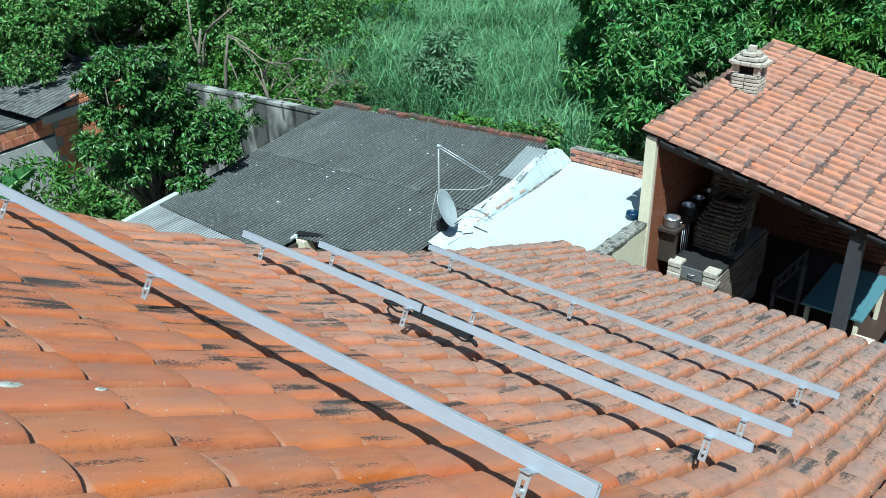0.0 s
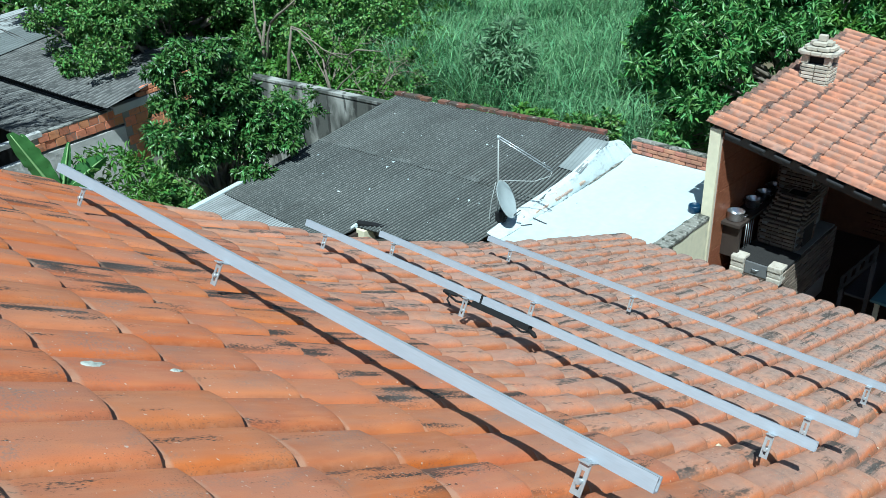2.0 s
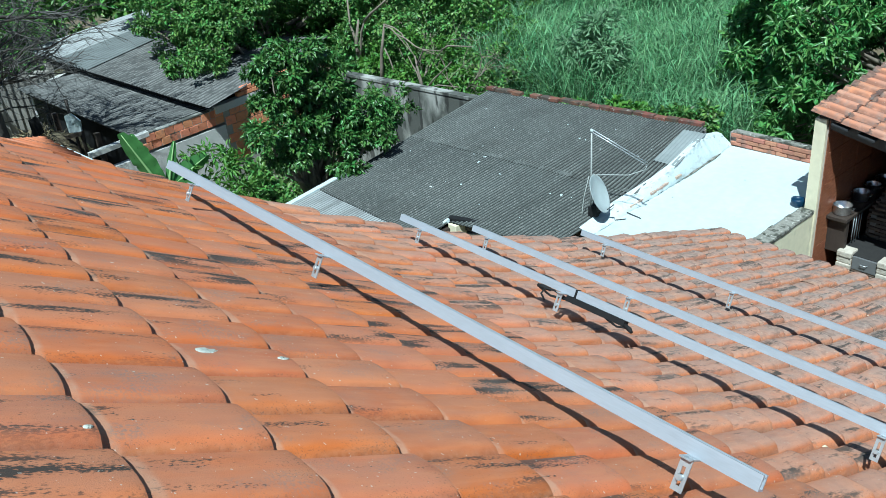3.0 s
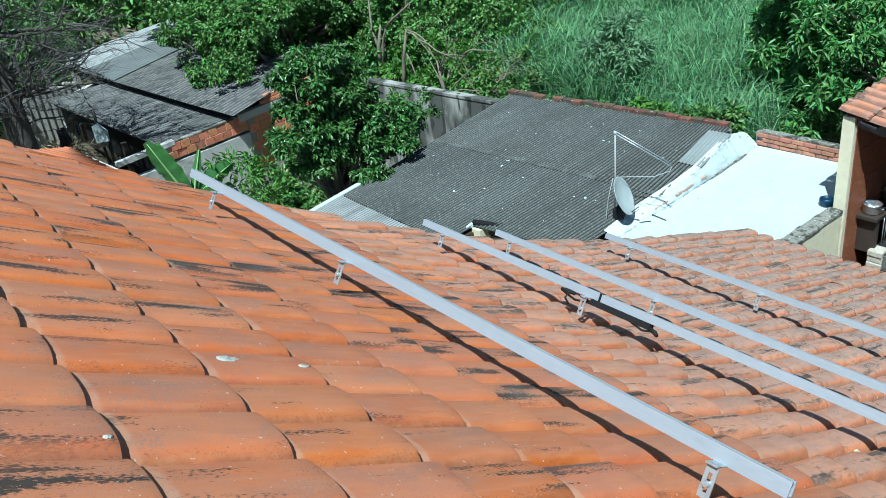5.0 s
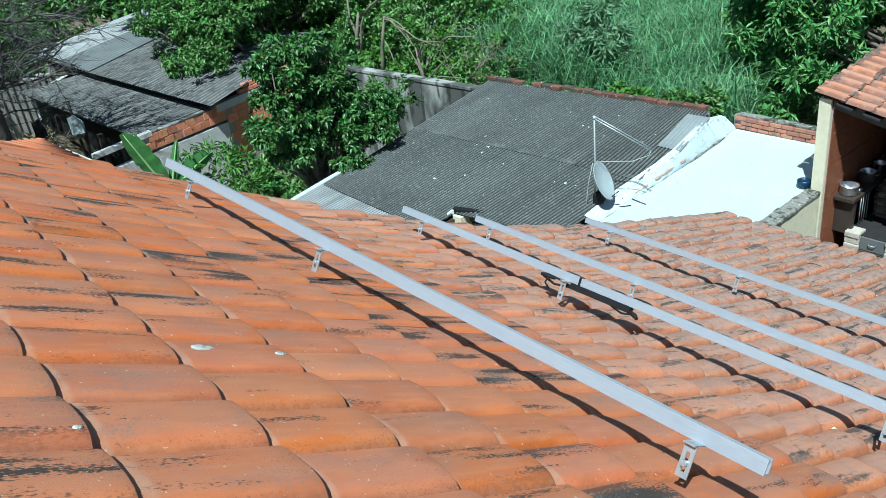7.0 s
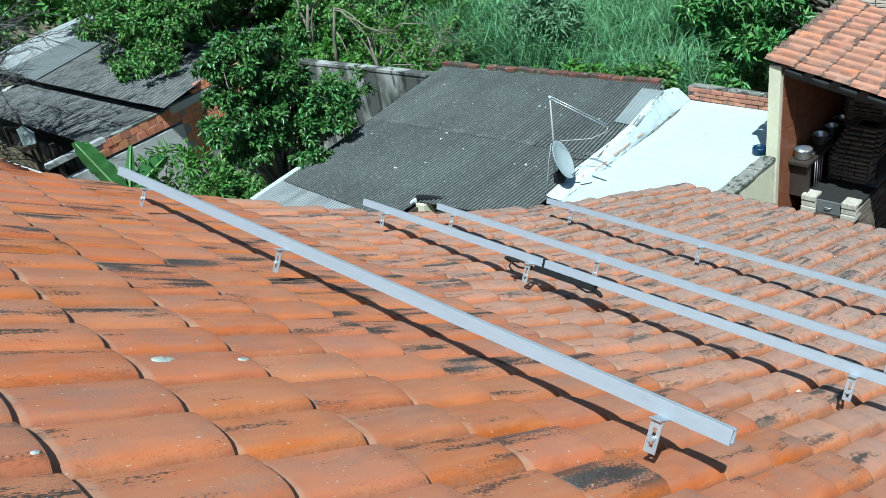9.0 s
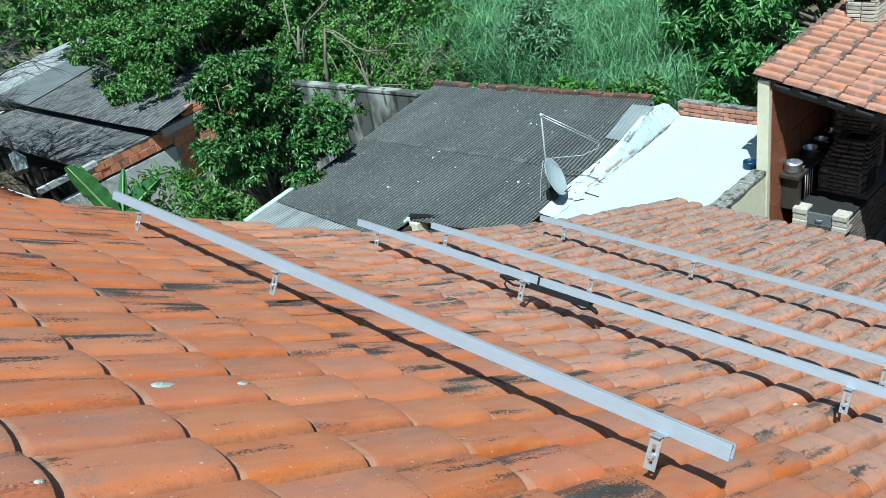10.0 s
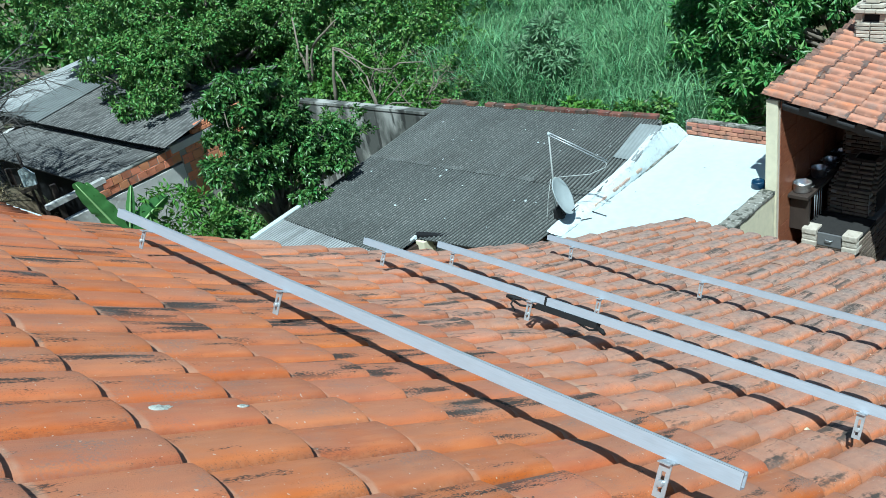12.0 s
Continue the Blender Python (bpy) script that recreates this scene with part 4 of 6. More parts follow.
# flaking white fillet between the slab and the sheets
fillet_top = [(5.86, 5.62, -3.425), (6.6, 5.67, -3.35), (7.43, 5.66, -3.275), (7.87, 5.68, -3.225), (8.44, 5.77, -3.165), (8.92, 5.88, -3.15), (9.45, 5.93, -3.27)]
fillet_foot = [(5.86, 5.48, -3.446), (6.6, 5.53, -3.446), (7.43, 5.58, -3.446), (7.87, 5.60, -3.446), (8.44, 5.66, -3.446), (8.95, 5.71, -3.446), (9.48, 5.78, -3.446)]
fg = random.Random(15)
fillet_bm, rows_f = bmesh.new(), []
for k in range(61):
    u = k / 60 * 5.999
    i = int(u)
    p, q = [Vector(line[i]).lerp(Vector(line[i + 1]), u - i) for line in (fillet_top, fillet_foot)]
    rough = lambda m: Vector((0, fg.uniform(-m, m), fg.uniform(-m, m)))
    rows_f.append([fillet_bm.verts.new(v) for v in (p + Vector((0, 0.10, 0.012)), p + rough(0.014), p.lerp(q, 0.12) + rough(0.008), p.lerp(q, 0.5) + rough(0.012) + Vector((0, -0.01, 0.012)), p.lerp(q, 0.88) + rough(0.012) + Vector((0, -0.012, 0)), q + rough(0.02) * 0.5)])
for p, q in zip(rows_f, rows_f[1:]):
    for k in range(5):
        fillet_bm.faces.new((p[k], p[k + 1], q[k + 1], q[k])).smooth = k != 1
bmesh.ops.recalc_face_normals(fillet_bm, faces=fillet_bm.faces)
fillet = part("fillet", fillet_bm, M_FLAKING, neighbour, "flaking white mortar fillet along the slab's edge")
brick_row(fillet, (6.72, 5.592, -3.432), (7.95, 5.632, -3.385), 0.15, 0.05, 0.05, 1, M_BRICK_FLAKED, seed=7, skip=0.12, wobble=0.008)
part("crack", tube([(8.02, 5.605, -3.44), (8.3, 5.635, -3.44), (8.6, 5.665, -3.44), (8.9, 5.695, -3.44), (9.1, 5.715, -3.44)], [0.008, 0.02, 0.012, 0.024, 0.006], 5), M_MOSS, fillet, "dark mossy crack at the foot")
parapet = part("parapet", prism([(9.2, 6.1, -3.4), (8.72, 10.45, -3.4), (8.82, 10.47, -3.4), (9.3, 6.11, -3.4)], (0, 0, 0.21)), M_MORTAR, neighbour, "low row of weathered red bricks along the roof's top edge")
brick_row(parapet, (8.77, 10.46, -3.17), (9.25, 6.12, -3.13), 0.21, 0.07, 0.12, 1, M_BRICK_DIRTY, seed=5, wobble=0.028, skip=0.05)
slab_parapet = part("slab_parapet", box((9.56, 3.9, -3.7), (9.64, 5.85, -3.25)), M_MORTAR, neighbour, "bare brick parapet behind the white slab")
brick_row(slab_parapet, (9.57, 5.82, -3.45), (9.57, 3.92, -3.45), 0.2, 0.066, 0.11, 3, M_BRICK_PALE, seed=6, wobble=0.01)
part("coping", box((9.55, 3.9, -3.255), (9.66, 5.8, -3.222), 0.006), M_MOSS, neighbour, "mossy mortar top of the parapet")
pillar = thing("pillar", (5.12, 7.3, GROUND), "cream pillar under the corner of the corrugated roof", "pillar")
part("shaft", box((5.0, 7.20, GROUND), (5.20, 7.36, -3.53), 0.01), M_CREAM, pillar)
part("barge_board", prism([(4.74, 7.62, -3.73), (5.02, 7.34, -3.46), (5.02, 7.38, -3.46), (4.74, 7.66, -3.73)], (0, 0, -0.05)), M_WHITE, pillar, "white sloping board")
part("cap", prism([(5.02, 7.36, -3.455), (5.32, 6.85, -3.50), (5.38, 6.9, -3.50), (5.1, 7.42, -3.455)], (0, 0, -0.03)), M_BLACK, pillar, "dark edge trim")

# boundary wall in front of the slab
yard_wall = thing("yard_wall", (7.2, 3.82, GROUND), "cream rendered yard wall with a mossy top", "wall", kind="structure")
part("wall", box((5.9, 3.72, GROUND), (8.098, 3.88, -3.46)), M_CREAM, yard_wall)
cop = bmesh.new()
cg = random.Random(8)
for i in range(16):
    x0 = 5.9 + i * 0.137
    box((x0, 3.70 + cg.uniform(-0.01, 0.01), -3.47), (x0 + 0.135, 3.90 + cg.uniform(-0.01, 0.01), -3.42 + cg.uniform(-0.012, 0.012)), 0.012, cop)
part("coping", cop, M_MOSS, yard_wall, "rough mossy coping")
tank = thing("tub", (8.16, 4.0, SLAB), "dark blue plastic tub standing on the white slab", "tub")
part("body", lathe([(0.0, 0), (0.10, 0), (0.11, 0.02), (0.115, 0.06), (0.11, 0.085), (0.085, 0.09), (0.08, 0.075), (0.0, 0.07)], 24, m=Matrix.Translation((8.16, 3.975, SLAB + 0.002)) @ Matrix.Diagonal((0.75, 0.75, 1.2, 1))), M_BLUE, tank)

# ---- satellite dish and mast ----
dish = thing("satellite_dish", (6.21, 5.74, SLAB), "pale oval satellite dish on a thin mast with an antenna boom", "satellite dish")
DC = Vector((6.15, 5.665, -3.035))
aim = Vector((0.35, -0.835, 0.42)).normalized()
q = aim.to_track_quat("Z", "Y").to_matrix().to_4x4()
bm = lathe([(0.0, -0.0), (0.08, 0.004), (0.16, 0.016), (0.24, 0.036), (0.30, 0.058), (0.312, 0.06), (0.312, 0.05), (0.3, 0.046), (0.2, 0.014), (0.1, -0.006), (0.0, -0.012)], 32,
           m=Matrix.Translation(DC) @ q @ Matrix.Diagonal((0.78, 0.84, 0.8, 1)))
part("reflector", bm, M_DISH, dish)
mount = bmesh.new()
box((6.17, 5.72, -3.42), (6.30, 5.84, -3.26), 0.02, mount)
box((6.13, 5.66, -3.36), (6.2, 5.74, -3.2), 0.012, mount)
tube([DC - Vector((0, 0, 0.25)), (6.22, 5.76, -3.38)], 0.025, 8, mount)
tube([(6.22, 5.78, -3.36), (6.22, 5.78, SLAB)], 0.03, 8, mount)
part("mount", mount, M_BLACK, dish, "black bracket")
part("feed_arm", tube([DC - Vector((0, 0, 0.25)), DC + aim * 0.13 - Vector((0, 0, 0.27)), DC + aim * 0.25 - Vector((0, 0, 0.22))], 0.008, 6), M_DARK_STEEL, dish)
MT = Vector((6.18, 5.77, -2.19))
part("mast", tube([(6.2, 5.82, SLAB), (6.19, 5.79, -2.8), MT], [0.012, 0.011, 0.010], 8), M_PIPE, dish, "thin pale mast")
AE = Vector((6.63, 5.24, -2.68))
part("boom", tube([MT + Vector((0, 0, -0.015)), AE], 0.007, 8), M_ZINC, dish)
part("boom", tube([MT + Vector((0, 0, 0.02)), AE + Vector((0, 0, 0.035))], 0.007, 8), M_ZINC, dish)
part("cap", lathe([(0.0, -0.025), (0.018, -0.015), (0.02, 0.015), (0.0, 0.028)], 10, m=Matrix.Translation(MT)), M_WHITE, dish)
part("cable", tube([AE, AE + Vector((-0.02, 0.02, -0.06)), Vector((6.48, 5.42, -2.81)), Vector((6.3, 5.64, -2.80)), Vector((6.18, 5.79, -2.80))], 0.005, 6), M_PIPE, dish)
part("cable", tube([(6.18, 5.82, -2.82), (6.14, 5.87, -3.1), (6.11, 5.88, -3.3), (6.08, 5.86, -3.42)], 0.005, 6), M_PIPE, dish)
rod = thing("antenna_rod", (6.5, 5.45, SLAB), "thin dark metal rods lying on the white slab", "rod")
part("rod", tube([(6.65, 5.73, SLAB + 0.01), (6.62, 5.55, SLAB + 0.02), (6.6, 5.30, SLAB + 0.01)], 0.007, 6), M_DARK_STEEL, rod)
part("rod", tube([(6.24, 5.62, SLAB + 0.01), (6.47, 5.44, SLAB + 0.01)], 0.007, 6), M_DARK_STEEL, rod)


# ---- barbecue shelter ----
shelter = thing("barbecue_shelter", (10.2, 1.6, GROUND), "open barbecue shelter with a pale orange clay tile roof", "shelter")
RA, RS = Vector((8.1, 3.8, -2.10)), math.tan(radians(12))
def shelter_z(x, y):
    return -2.10 + (x - 8.1) * 0.0565 - (3.8 - y) * RS


part("wall", box((8.1, 3.70, GROUND), (12.5, 3.85, -2.2)), M_CREAM, shelter, "cream end of the tiled side wall")
back_wall = part("back_wall", box((12.5, -0.6, GROUND), (12.65, 3.85, -2.3)), M_BRICK_BROWN, shelter, "orange brick back wall")
brick_row(back_wall, (12.49, 3.0, -5.2), (12.49, -0.6, -5.2), 0.24, 0.085, 0.06, 34, M_BRICK_BROWN, seed=33)
tiled = part("tile_lining", box((8.13, 3.68, GROUND), (12.49, 3.698, -2.3)), M_GROUT, shelter, "brown ceramic wall tiles with pale joints")
wt = bpy.data.meshes.new("wall_tile")
bm = box((-0.215, -0.006, -0.215), (0.215, 0.006, 0.215), 0.002)
bm.to_mesh(wt)
bm.free()
wt.materials.append(M_WALL_TILE)
for i in range(10):
    for k in range(7):
        part("wall_tile", wt, None, tiled, m=Matrix.Translation((8.35 + i * 0.437, 3.676, GROUND + 0.25 + k * 0.437)))
# beams and battens
def slope_beam(x0, x1, y0, y1, drop, depth):
    return prism([(x0, y0, shelter_z(x0, y0) - drop), (x1, y0, shelter_z(x1, y0) - drop), (x1, y1, shelter_z(x1, y1) - drop), (x0, y1, shelter_z(x0, y1) - drop)], (0, 0, -depth))


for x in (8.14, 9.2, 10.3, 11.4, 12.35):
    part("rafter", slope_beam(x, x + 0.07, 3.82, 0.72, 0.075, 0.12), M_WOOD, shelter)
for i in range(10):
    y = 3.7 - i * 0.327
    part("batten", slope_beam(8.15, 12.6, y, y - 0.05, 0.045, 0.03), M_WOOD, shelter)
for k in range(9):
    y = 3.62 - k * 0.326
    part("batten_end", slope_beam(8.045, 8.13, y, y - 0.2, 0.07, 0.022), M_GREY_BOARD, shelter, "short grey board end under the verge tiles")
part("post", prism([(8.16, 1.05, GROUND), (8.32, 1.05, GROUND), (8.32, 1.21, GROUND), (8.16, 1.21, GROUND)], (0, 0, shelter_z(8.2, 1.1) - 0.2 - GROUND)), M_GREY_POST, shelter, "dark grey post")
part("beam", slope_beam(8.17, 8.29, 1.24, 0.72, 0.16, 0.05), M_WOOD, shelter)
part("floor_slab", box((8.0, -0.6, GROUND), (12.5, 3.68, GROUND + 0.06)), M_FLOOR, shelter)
shelter_roof = part("roof", slope_beam(8.12, 12.58, 3.8, 0.62, 0.035, 0.012), M_WOOD, shelter, "pale orange clay tiles with dark moss stains")
PROFILE_H = [(-0.1, 0.0), (-0.072, 0.002), (-0.052, 0.016), (-0.036, 0.032), (-0.010, 0.041), (0.030, 0.042), (0.060, 0.033), (0.075, 0.004), (0.1, 0.0)]
htile = tile_mesh("clay_tile", PROFILE_H, 0.40, 0.012, 0.017, 0.98)
htile.attributes["tone_weight"].data.foreach_set("value", [1.0] * (4 * 9) + [-0.2] * 18)
htile.attributes["gutter"].data.foreach_set("value", [1.0, 1.0, 1.0, 0.55, 0.0, 0.0, 0.2, 1.0, 1.0] * 4 + [0.0] * 18)
htile.materials.append(M_TILE_HUT)
ta = math.atan(RS)
hr = random.Random(3)
for i in range(23):
    for k in range(10):
        x, y = 8.14 + 0.2 * i, 3.86 - 0.333 * math.cos(ta) * (k + 1) - 0.02
        part("clay_tile", htile, None, shelter_roof, m=Matrix.LocRotScale((x, y + hr.uniform(-0.01, 0.01), shelter_z(x, y) - 0.028 + hr.uniform(-0.003, 0.003)),
             Euler((0, ta + hr.uniform(-0.01, 0.01), -math.pi / 2 + hr.uniform(-0.015, 0.015))), None))

tagged(part("wall_south", box((7.6, -1.65, GROUND), (12.65, -1.5, -3.2)), M_RENDER), "plain grey rendered boundary wall of the yard", "wall", kind="structure")

# chimney
chimney = thing("chimney", (10.41, 3.53, -2.2), "pale brick chimney with a stepped cap", "chimney")
part("core", box((10.28, 3.28, -3.0), (10.54, 3.63, -1.82)), M_MORTAR, chimney)
def ring(parent, lo, hi, z, rows, mat, h=0.07, ln=0.2, seed=1, depth=0.09):
    """Courses of bricks round a box."""
    (x0, y0), (x1, y1) = lo, hi
    for k, (a, b) in enumerate((((x0, y0), (x1, y0)), ((x1, y0), (x1, y1)), ((x1, y1), (x0, y1)), ((x0, y1), (x0, y0)))):
        brick_row(parent, (*a, z), (*b, z), ln, h, depth, rows, mat, seed=seed + k)


ring(chimney, (10.27, 3.27), (10.55, 3.64), -2.18, 7, M_PALE_BRICK, 0.052, 0.15, seed=20, depth=0.05)
part("flashing", box((10.22, 3.20, -2.20), (10.61, 3.29, -2.13), 0.015), M_MOSS, chimney, "mortar fillet at the foot")
part("flue_gap", box((10.33, 3.34, -1.82), (10.49, 3.57, -1.70)), M_BLACK, chimney)
for x in (10.30, 10.52):
    for y in (3.30, 3.61):
        part("cap_leg", box((x - 0.04, y - 0.045, -1.815), (x + 0.04, y + 0.045, -1.70), 0.006), M_PALE_BRICK, chimney)
cap = part("cap", box((10.24, 3.23, -1.70), (10.58, 3.68, -1.685)), M_MORTAR, chimney, "stepped cap of pale bricks")
for i, (w, v, z) in enumerate(((0.155, 0.215, -1.687), (0.112, 0.155, -1.627), (0.07, 0.095, -1.567))):
    ring(cap, (10.41 - w, 3.455 - v), (10.41 + w, 3.455 + v), z, 1, M_PALE_BRICK, 0.057, 0.17, seed=26 + i, depth=0.1)
    part("cap_fill", box((10.41 - w, 3.455 - v, z + 0.004), (10.41 + w, 3.455 + v, z + 0.05)), M_MORTAR, cap)
part("cap_top", box((10.365, 3.40, -1.513), (10.455, 3.51, -1.43), 0.01), M_PALE_BRICK, cap)

# barbecue
bbq = thing("barbecue", (9.2, 3.1, GROUND), "brick barbecue with a black hearth and pale stone corners", "barbecue")
part("base", box((8.44, 2.80, GROUND + 0.06), (10.3, 3.45, -4.10)), M_MORTAR, bbq)
ring(bbq, (8.44, 2.80), (10.3, 3.45), -4.85, 13, M_BBQ_BRICK, 0.057, 0.18, seed=40)
part("hearth", box((8.42, 2.76, -4.10), (9.0, 3.47, -4.05), 0.01), M_SOOT, bbq, "black sooty hearth")
for y0 in (2.76, 3.28):
    stones = bmesh.new()
    for j in range(3):
        box((8.36 + 0.012 * (j % 2), y0, -4.27 + j * 0.085), (8.56, y0 + 0.19, -4.19 + j * 0.085), 0.014, stones)
    part("corner_stone", stones, M_STONE, bbq, "pale rough corner stones")
part("drawer", box((8.39, 2.96, -4.24), (8.42, 3.27, -4.06), 0.006), M_DRAWER, bbq, "grey metal ash drawer")
part("drawer_pull", tube([(8.385, 3.07, -4.14), (8.36, 3.08, -4.14), (8.36, 3.15, -4.14), (8.385, 3.16, -4.14)], 0.007, 6), M_ZINC, bbq)
part("hood", box((9.04, 2.88, -4.05), (9.6, 3.38, -3.73)), M_MORTAR, bbq)
ring(bbq, (9.04, 2.88), (9.6, 3.38), -4.05, 6, M_BBQ_BRICK, 0.055, 0.17, seed=60)
for i in range(7):
    e = 0.030 * (i + 1)
    ring(bbq, (9.04 + e, 2.86 + e * 0.15), (9.6, 3.40 - e * 0.7), -3.72 + i * 0.055, 1, M_BBQ_BRICK, 0.048, 0.17, seed=80 + i, depth=0.10)
part("hood_core", box((9.22, 2.90, -3.73), (9.58, 3.22, -3.39)), M_SOOT, bbq)
part("breast", box((9.62, 2.98, -4.05), (10.15, 3.44, -2.25)), M_MORTAR, bbq)
ring(bbq, (9.62, 2.98), (10.15, 3.44), -3.6, 24, M_BBQ_BRICK, 0.055, 0.17, seed=100)
for i in range(5):
    e = 0.025 * (i + 1)
    ring(bbq, (9.62 - e, 2.98 - e), (10.15, 3.44), -2.95 + i * 0.055, 1, M_BBQ_BRICK, 0.055, 0.17, seed=110 + i)
arch = [Vector((9.15 + 0.16 - 0.16 * math.cos(math.pi * k / 8), 2.825, -3.72 + 0.16 * math.sin(math.pi * k / 8))) for k in range(9)]
part("firebox", prism([Vector((9.47, 2.825, -4.02))] + [Vector((9.15, 2.825, -4.02))] + arch, (0, 0.03, 0)), M_SOOT, bbq, "dark arched firebox mouth")

# shelf with pots
shelf = thing("wall_shelf", (9.4, 3.5, -3.6), "dark shelf fixed to the tiled wall", "shelf")
part("board", box((8.36, 3.40, -3.62), (11.2, 3.67, -3.57), 0.006), M_WOOD, shelf)
part("support", box((8.44, 3.42, -4.1), (8.5, 3.67, -3.62)), M_WOOD, shelf)
for i, (r, h) in enumerate(((0.115, 0.12), (0.10, 0.13), (0.09, 0.12), (0.085, 0.11), (0.08, 0.11))):
    x = (8.53, 9.04, 9.38, 9.72, 10.06)[i]
    pot = thing("cooking_pot", (x, 3.55, -3.57), "polished aluminium cooking pot standing on the wall shelf", "pot", "pots on the shelf")
    T0 = Matrix.Translation((x, 3.55, -3.57))
    part("body", lathe([(0.0, 0.003), (r * 0.9, 0.003), (r, 0.02), (r, h), (r * 1.05, h + 0.006), (r * 1.02, h + 0.008), (r * 0.96, h), (r * 0.95, 0.025), (0.0, 0.015)], 24, m=T0), M_STEEL_POT, pot)
    for s in (-1, 1):
        part("handle", tube([(x - 0.03, 3.55 + s * r, -3.57 + h * 0.75), (x - 0.03, 3.55 + s * (r + 0.035), -3.57 + h * 0.78), (x + 0.03, 3.55 + s * (r + 0.035), -3.57 + h * 0.78), (x + 0.03, 3.55 + s * r, -3.57 + h * 0.75)], 0.006, 6), M_STEEL_POT, pot)
hooks = thing("skewer_rack", (8.5, 3.3, -3.6), "row of metal skewers hanging from the shelf", "skewers")
for i in range(4):
    part("skewer", tube([(8.6 + i * 0.07, 3.41, -3.62), (8.6 + i * 0.07, 3.41, -4.0)], 0.006, 5), M_ZINC, hooks)

# bench end and tables
bench = thing("bench", (10.0, 2.2, GROUND), "pale bench with a slatted sloping side", "bench")
rise = lambda y: -4.54 + (2.38 - y) * 1.63
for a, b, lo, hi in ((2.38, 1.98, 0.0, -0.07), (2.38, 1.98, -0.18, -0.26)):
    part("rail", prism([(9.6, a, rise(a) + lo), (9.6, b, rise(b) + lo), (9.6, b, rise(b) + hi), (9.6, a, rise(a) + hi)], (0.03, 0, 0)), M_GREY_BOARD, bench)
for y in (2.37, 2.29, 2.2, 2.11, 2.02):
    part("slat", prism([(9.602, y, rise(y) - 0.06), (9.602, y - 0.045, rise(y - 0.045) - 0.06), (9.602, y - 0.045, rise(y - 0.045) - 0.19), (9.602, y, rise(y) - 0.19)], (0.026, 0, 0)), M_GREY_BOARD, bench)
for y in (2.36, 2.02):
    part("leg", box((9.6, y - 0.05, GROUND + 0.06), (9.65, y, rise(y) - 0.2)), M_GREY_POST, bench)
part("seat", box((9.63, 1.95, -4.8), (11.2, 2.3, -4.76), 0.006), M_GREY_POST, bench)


def table(x0, x1, y0, y1, z, label):
    t = thing("table", ((x0 + x1) / 2, (y0 + y1) / 2, GROUND + 0.06), label, "table", "teal tables in the shelter")
    part("tabletop", box((x0, y0, z - 0.04), (x1, y1, z), 0.008), M_TEAL, t)
    for x in (x0 + 0.08, x1 - 0.08):
        for y in (y0 + 0.08, y1 - 0.08):
            part("leg", box((x - 0.03, y - 0.03, GROUND + 0.06), (x + 0.03, y + 0.03, z - 0.04), 0.004), M_CREAM, t)


table(9.28, 10.75, 1.05, 1.86, -4.55, "long teal-topped table half in the sun")
table(8.75, 10.6, 0.05, 0.70, -4.58, "teal-topped table standing beyond the shelter's eave")
stool = thing("stool", (8.95, 0.95, GROUND + 0.06), "small cream stool beside the post", "stool")
part("seat", box((8.8, 0.82, -4.72), (9.1, 1.08, -4.66), 0.01), M_CREAM, stool)
for x in (8.83, 9.07):
    for y in (0.85, 1.05):
        part("leg", box((x - 0.02, y - 0.02, GROUND + 0.06), (x + 0.02, y + 0.02, -4.72)), M_CREAM, stool)


# ---- plots beyond: concrete wall, brick wall, old roofs ----
cwall = thing("concrete_wall", (8.4, 12.2, GROUND), "stained grey concrete boundary wall", "wall", kind="structure")
part("wall", prism([(8.45, 10.5, GROUND), (8.05, 14.2, GROUND), (8.2, 14.22, GROUND), (8.6, 10.52, GROUND)], (0, 0, 2.0)), M_CONCRETE, cwall)
part("coping", prism([(8.43, 10.5, -3.30), (8.03, 14.22, -3.30), (8.22, 14.24, -3.30), (8.62, 10.52, -3.30)], (0, 0, 0.05)), M_CONCRETE, cwall)

old_house = thing("old_house", (5.0, 17.0, GROUND), "low old house with patched corrugated roofs and a bare brick wall", "house")
bw = part("wall", prism([(2.6, 14.2, GROUND), (5.36, 14.63, GROUND), (5.36, 14.78, GROUND), (2.6, 14.35, GROUND)], (0, 0, 1.6)), M_RENDER, old_house, "rough grey rendered wall")
bw2 = part("wall", prism([(5.37, 14.645, GROUND), (7.6, 14.98, GROUND), (7.6, 15.1, GROUND), (5.37, 14.765, GROUND)], (0, 0, 1.9)), M_MORTAR, old_house, "bare red brick wall")
brick_row(bw, (3.5, 14.415, -3.648), (5.36, 14.70, -3.648), 0.20, 0.157, 0.13, 2, M_BRICK_NEW, seed=91, wobble=0.012)
brick_row(bw2, (5.39, 14.647, -4.5), (7.6, 14.98, -4.5), 0.24, 0.19, 0.03, 6, M_BRICK_NEW, seed=92)
part("bond_beam", prism([(5.19, 14.56, -3.42), (7.6, 14.92, -3.36), (7.6, 15.1, -3.36), (5.19, 14.74, -3.42)], (0, 0, 0.15)), M_RENDER, old_house, "grey concrete bond beam")
brick_row(bw2, (5.75, 14.70, -3.24), (7.6, 14.98, -3.20), 0.19, 0.09, 0.1, 2, M_BRICK_NEW, seed=93, wobble=0.012)
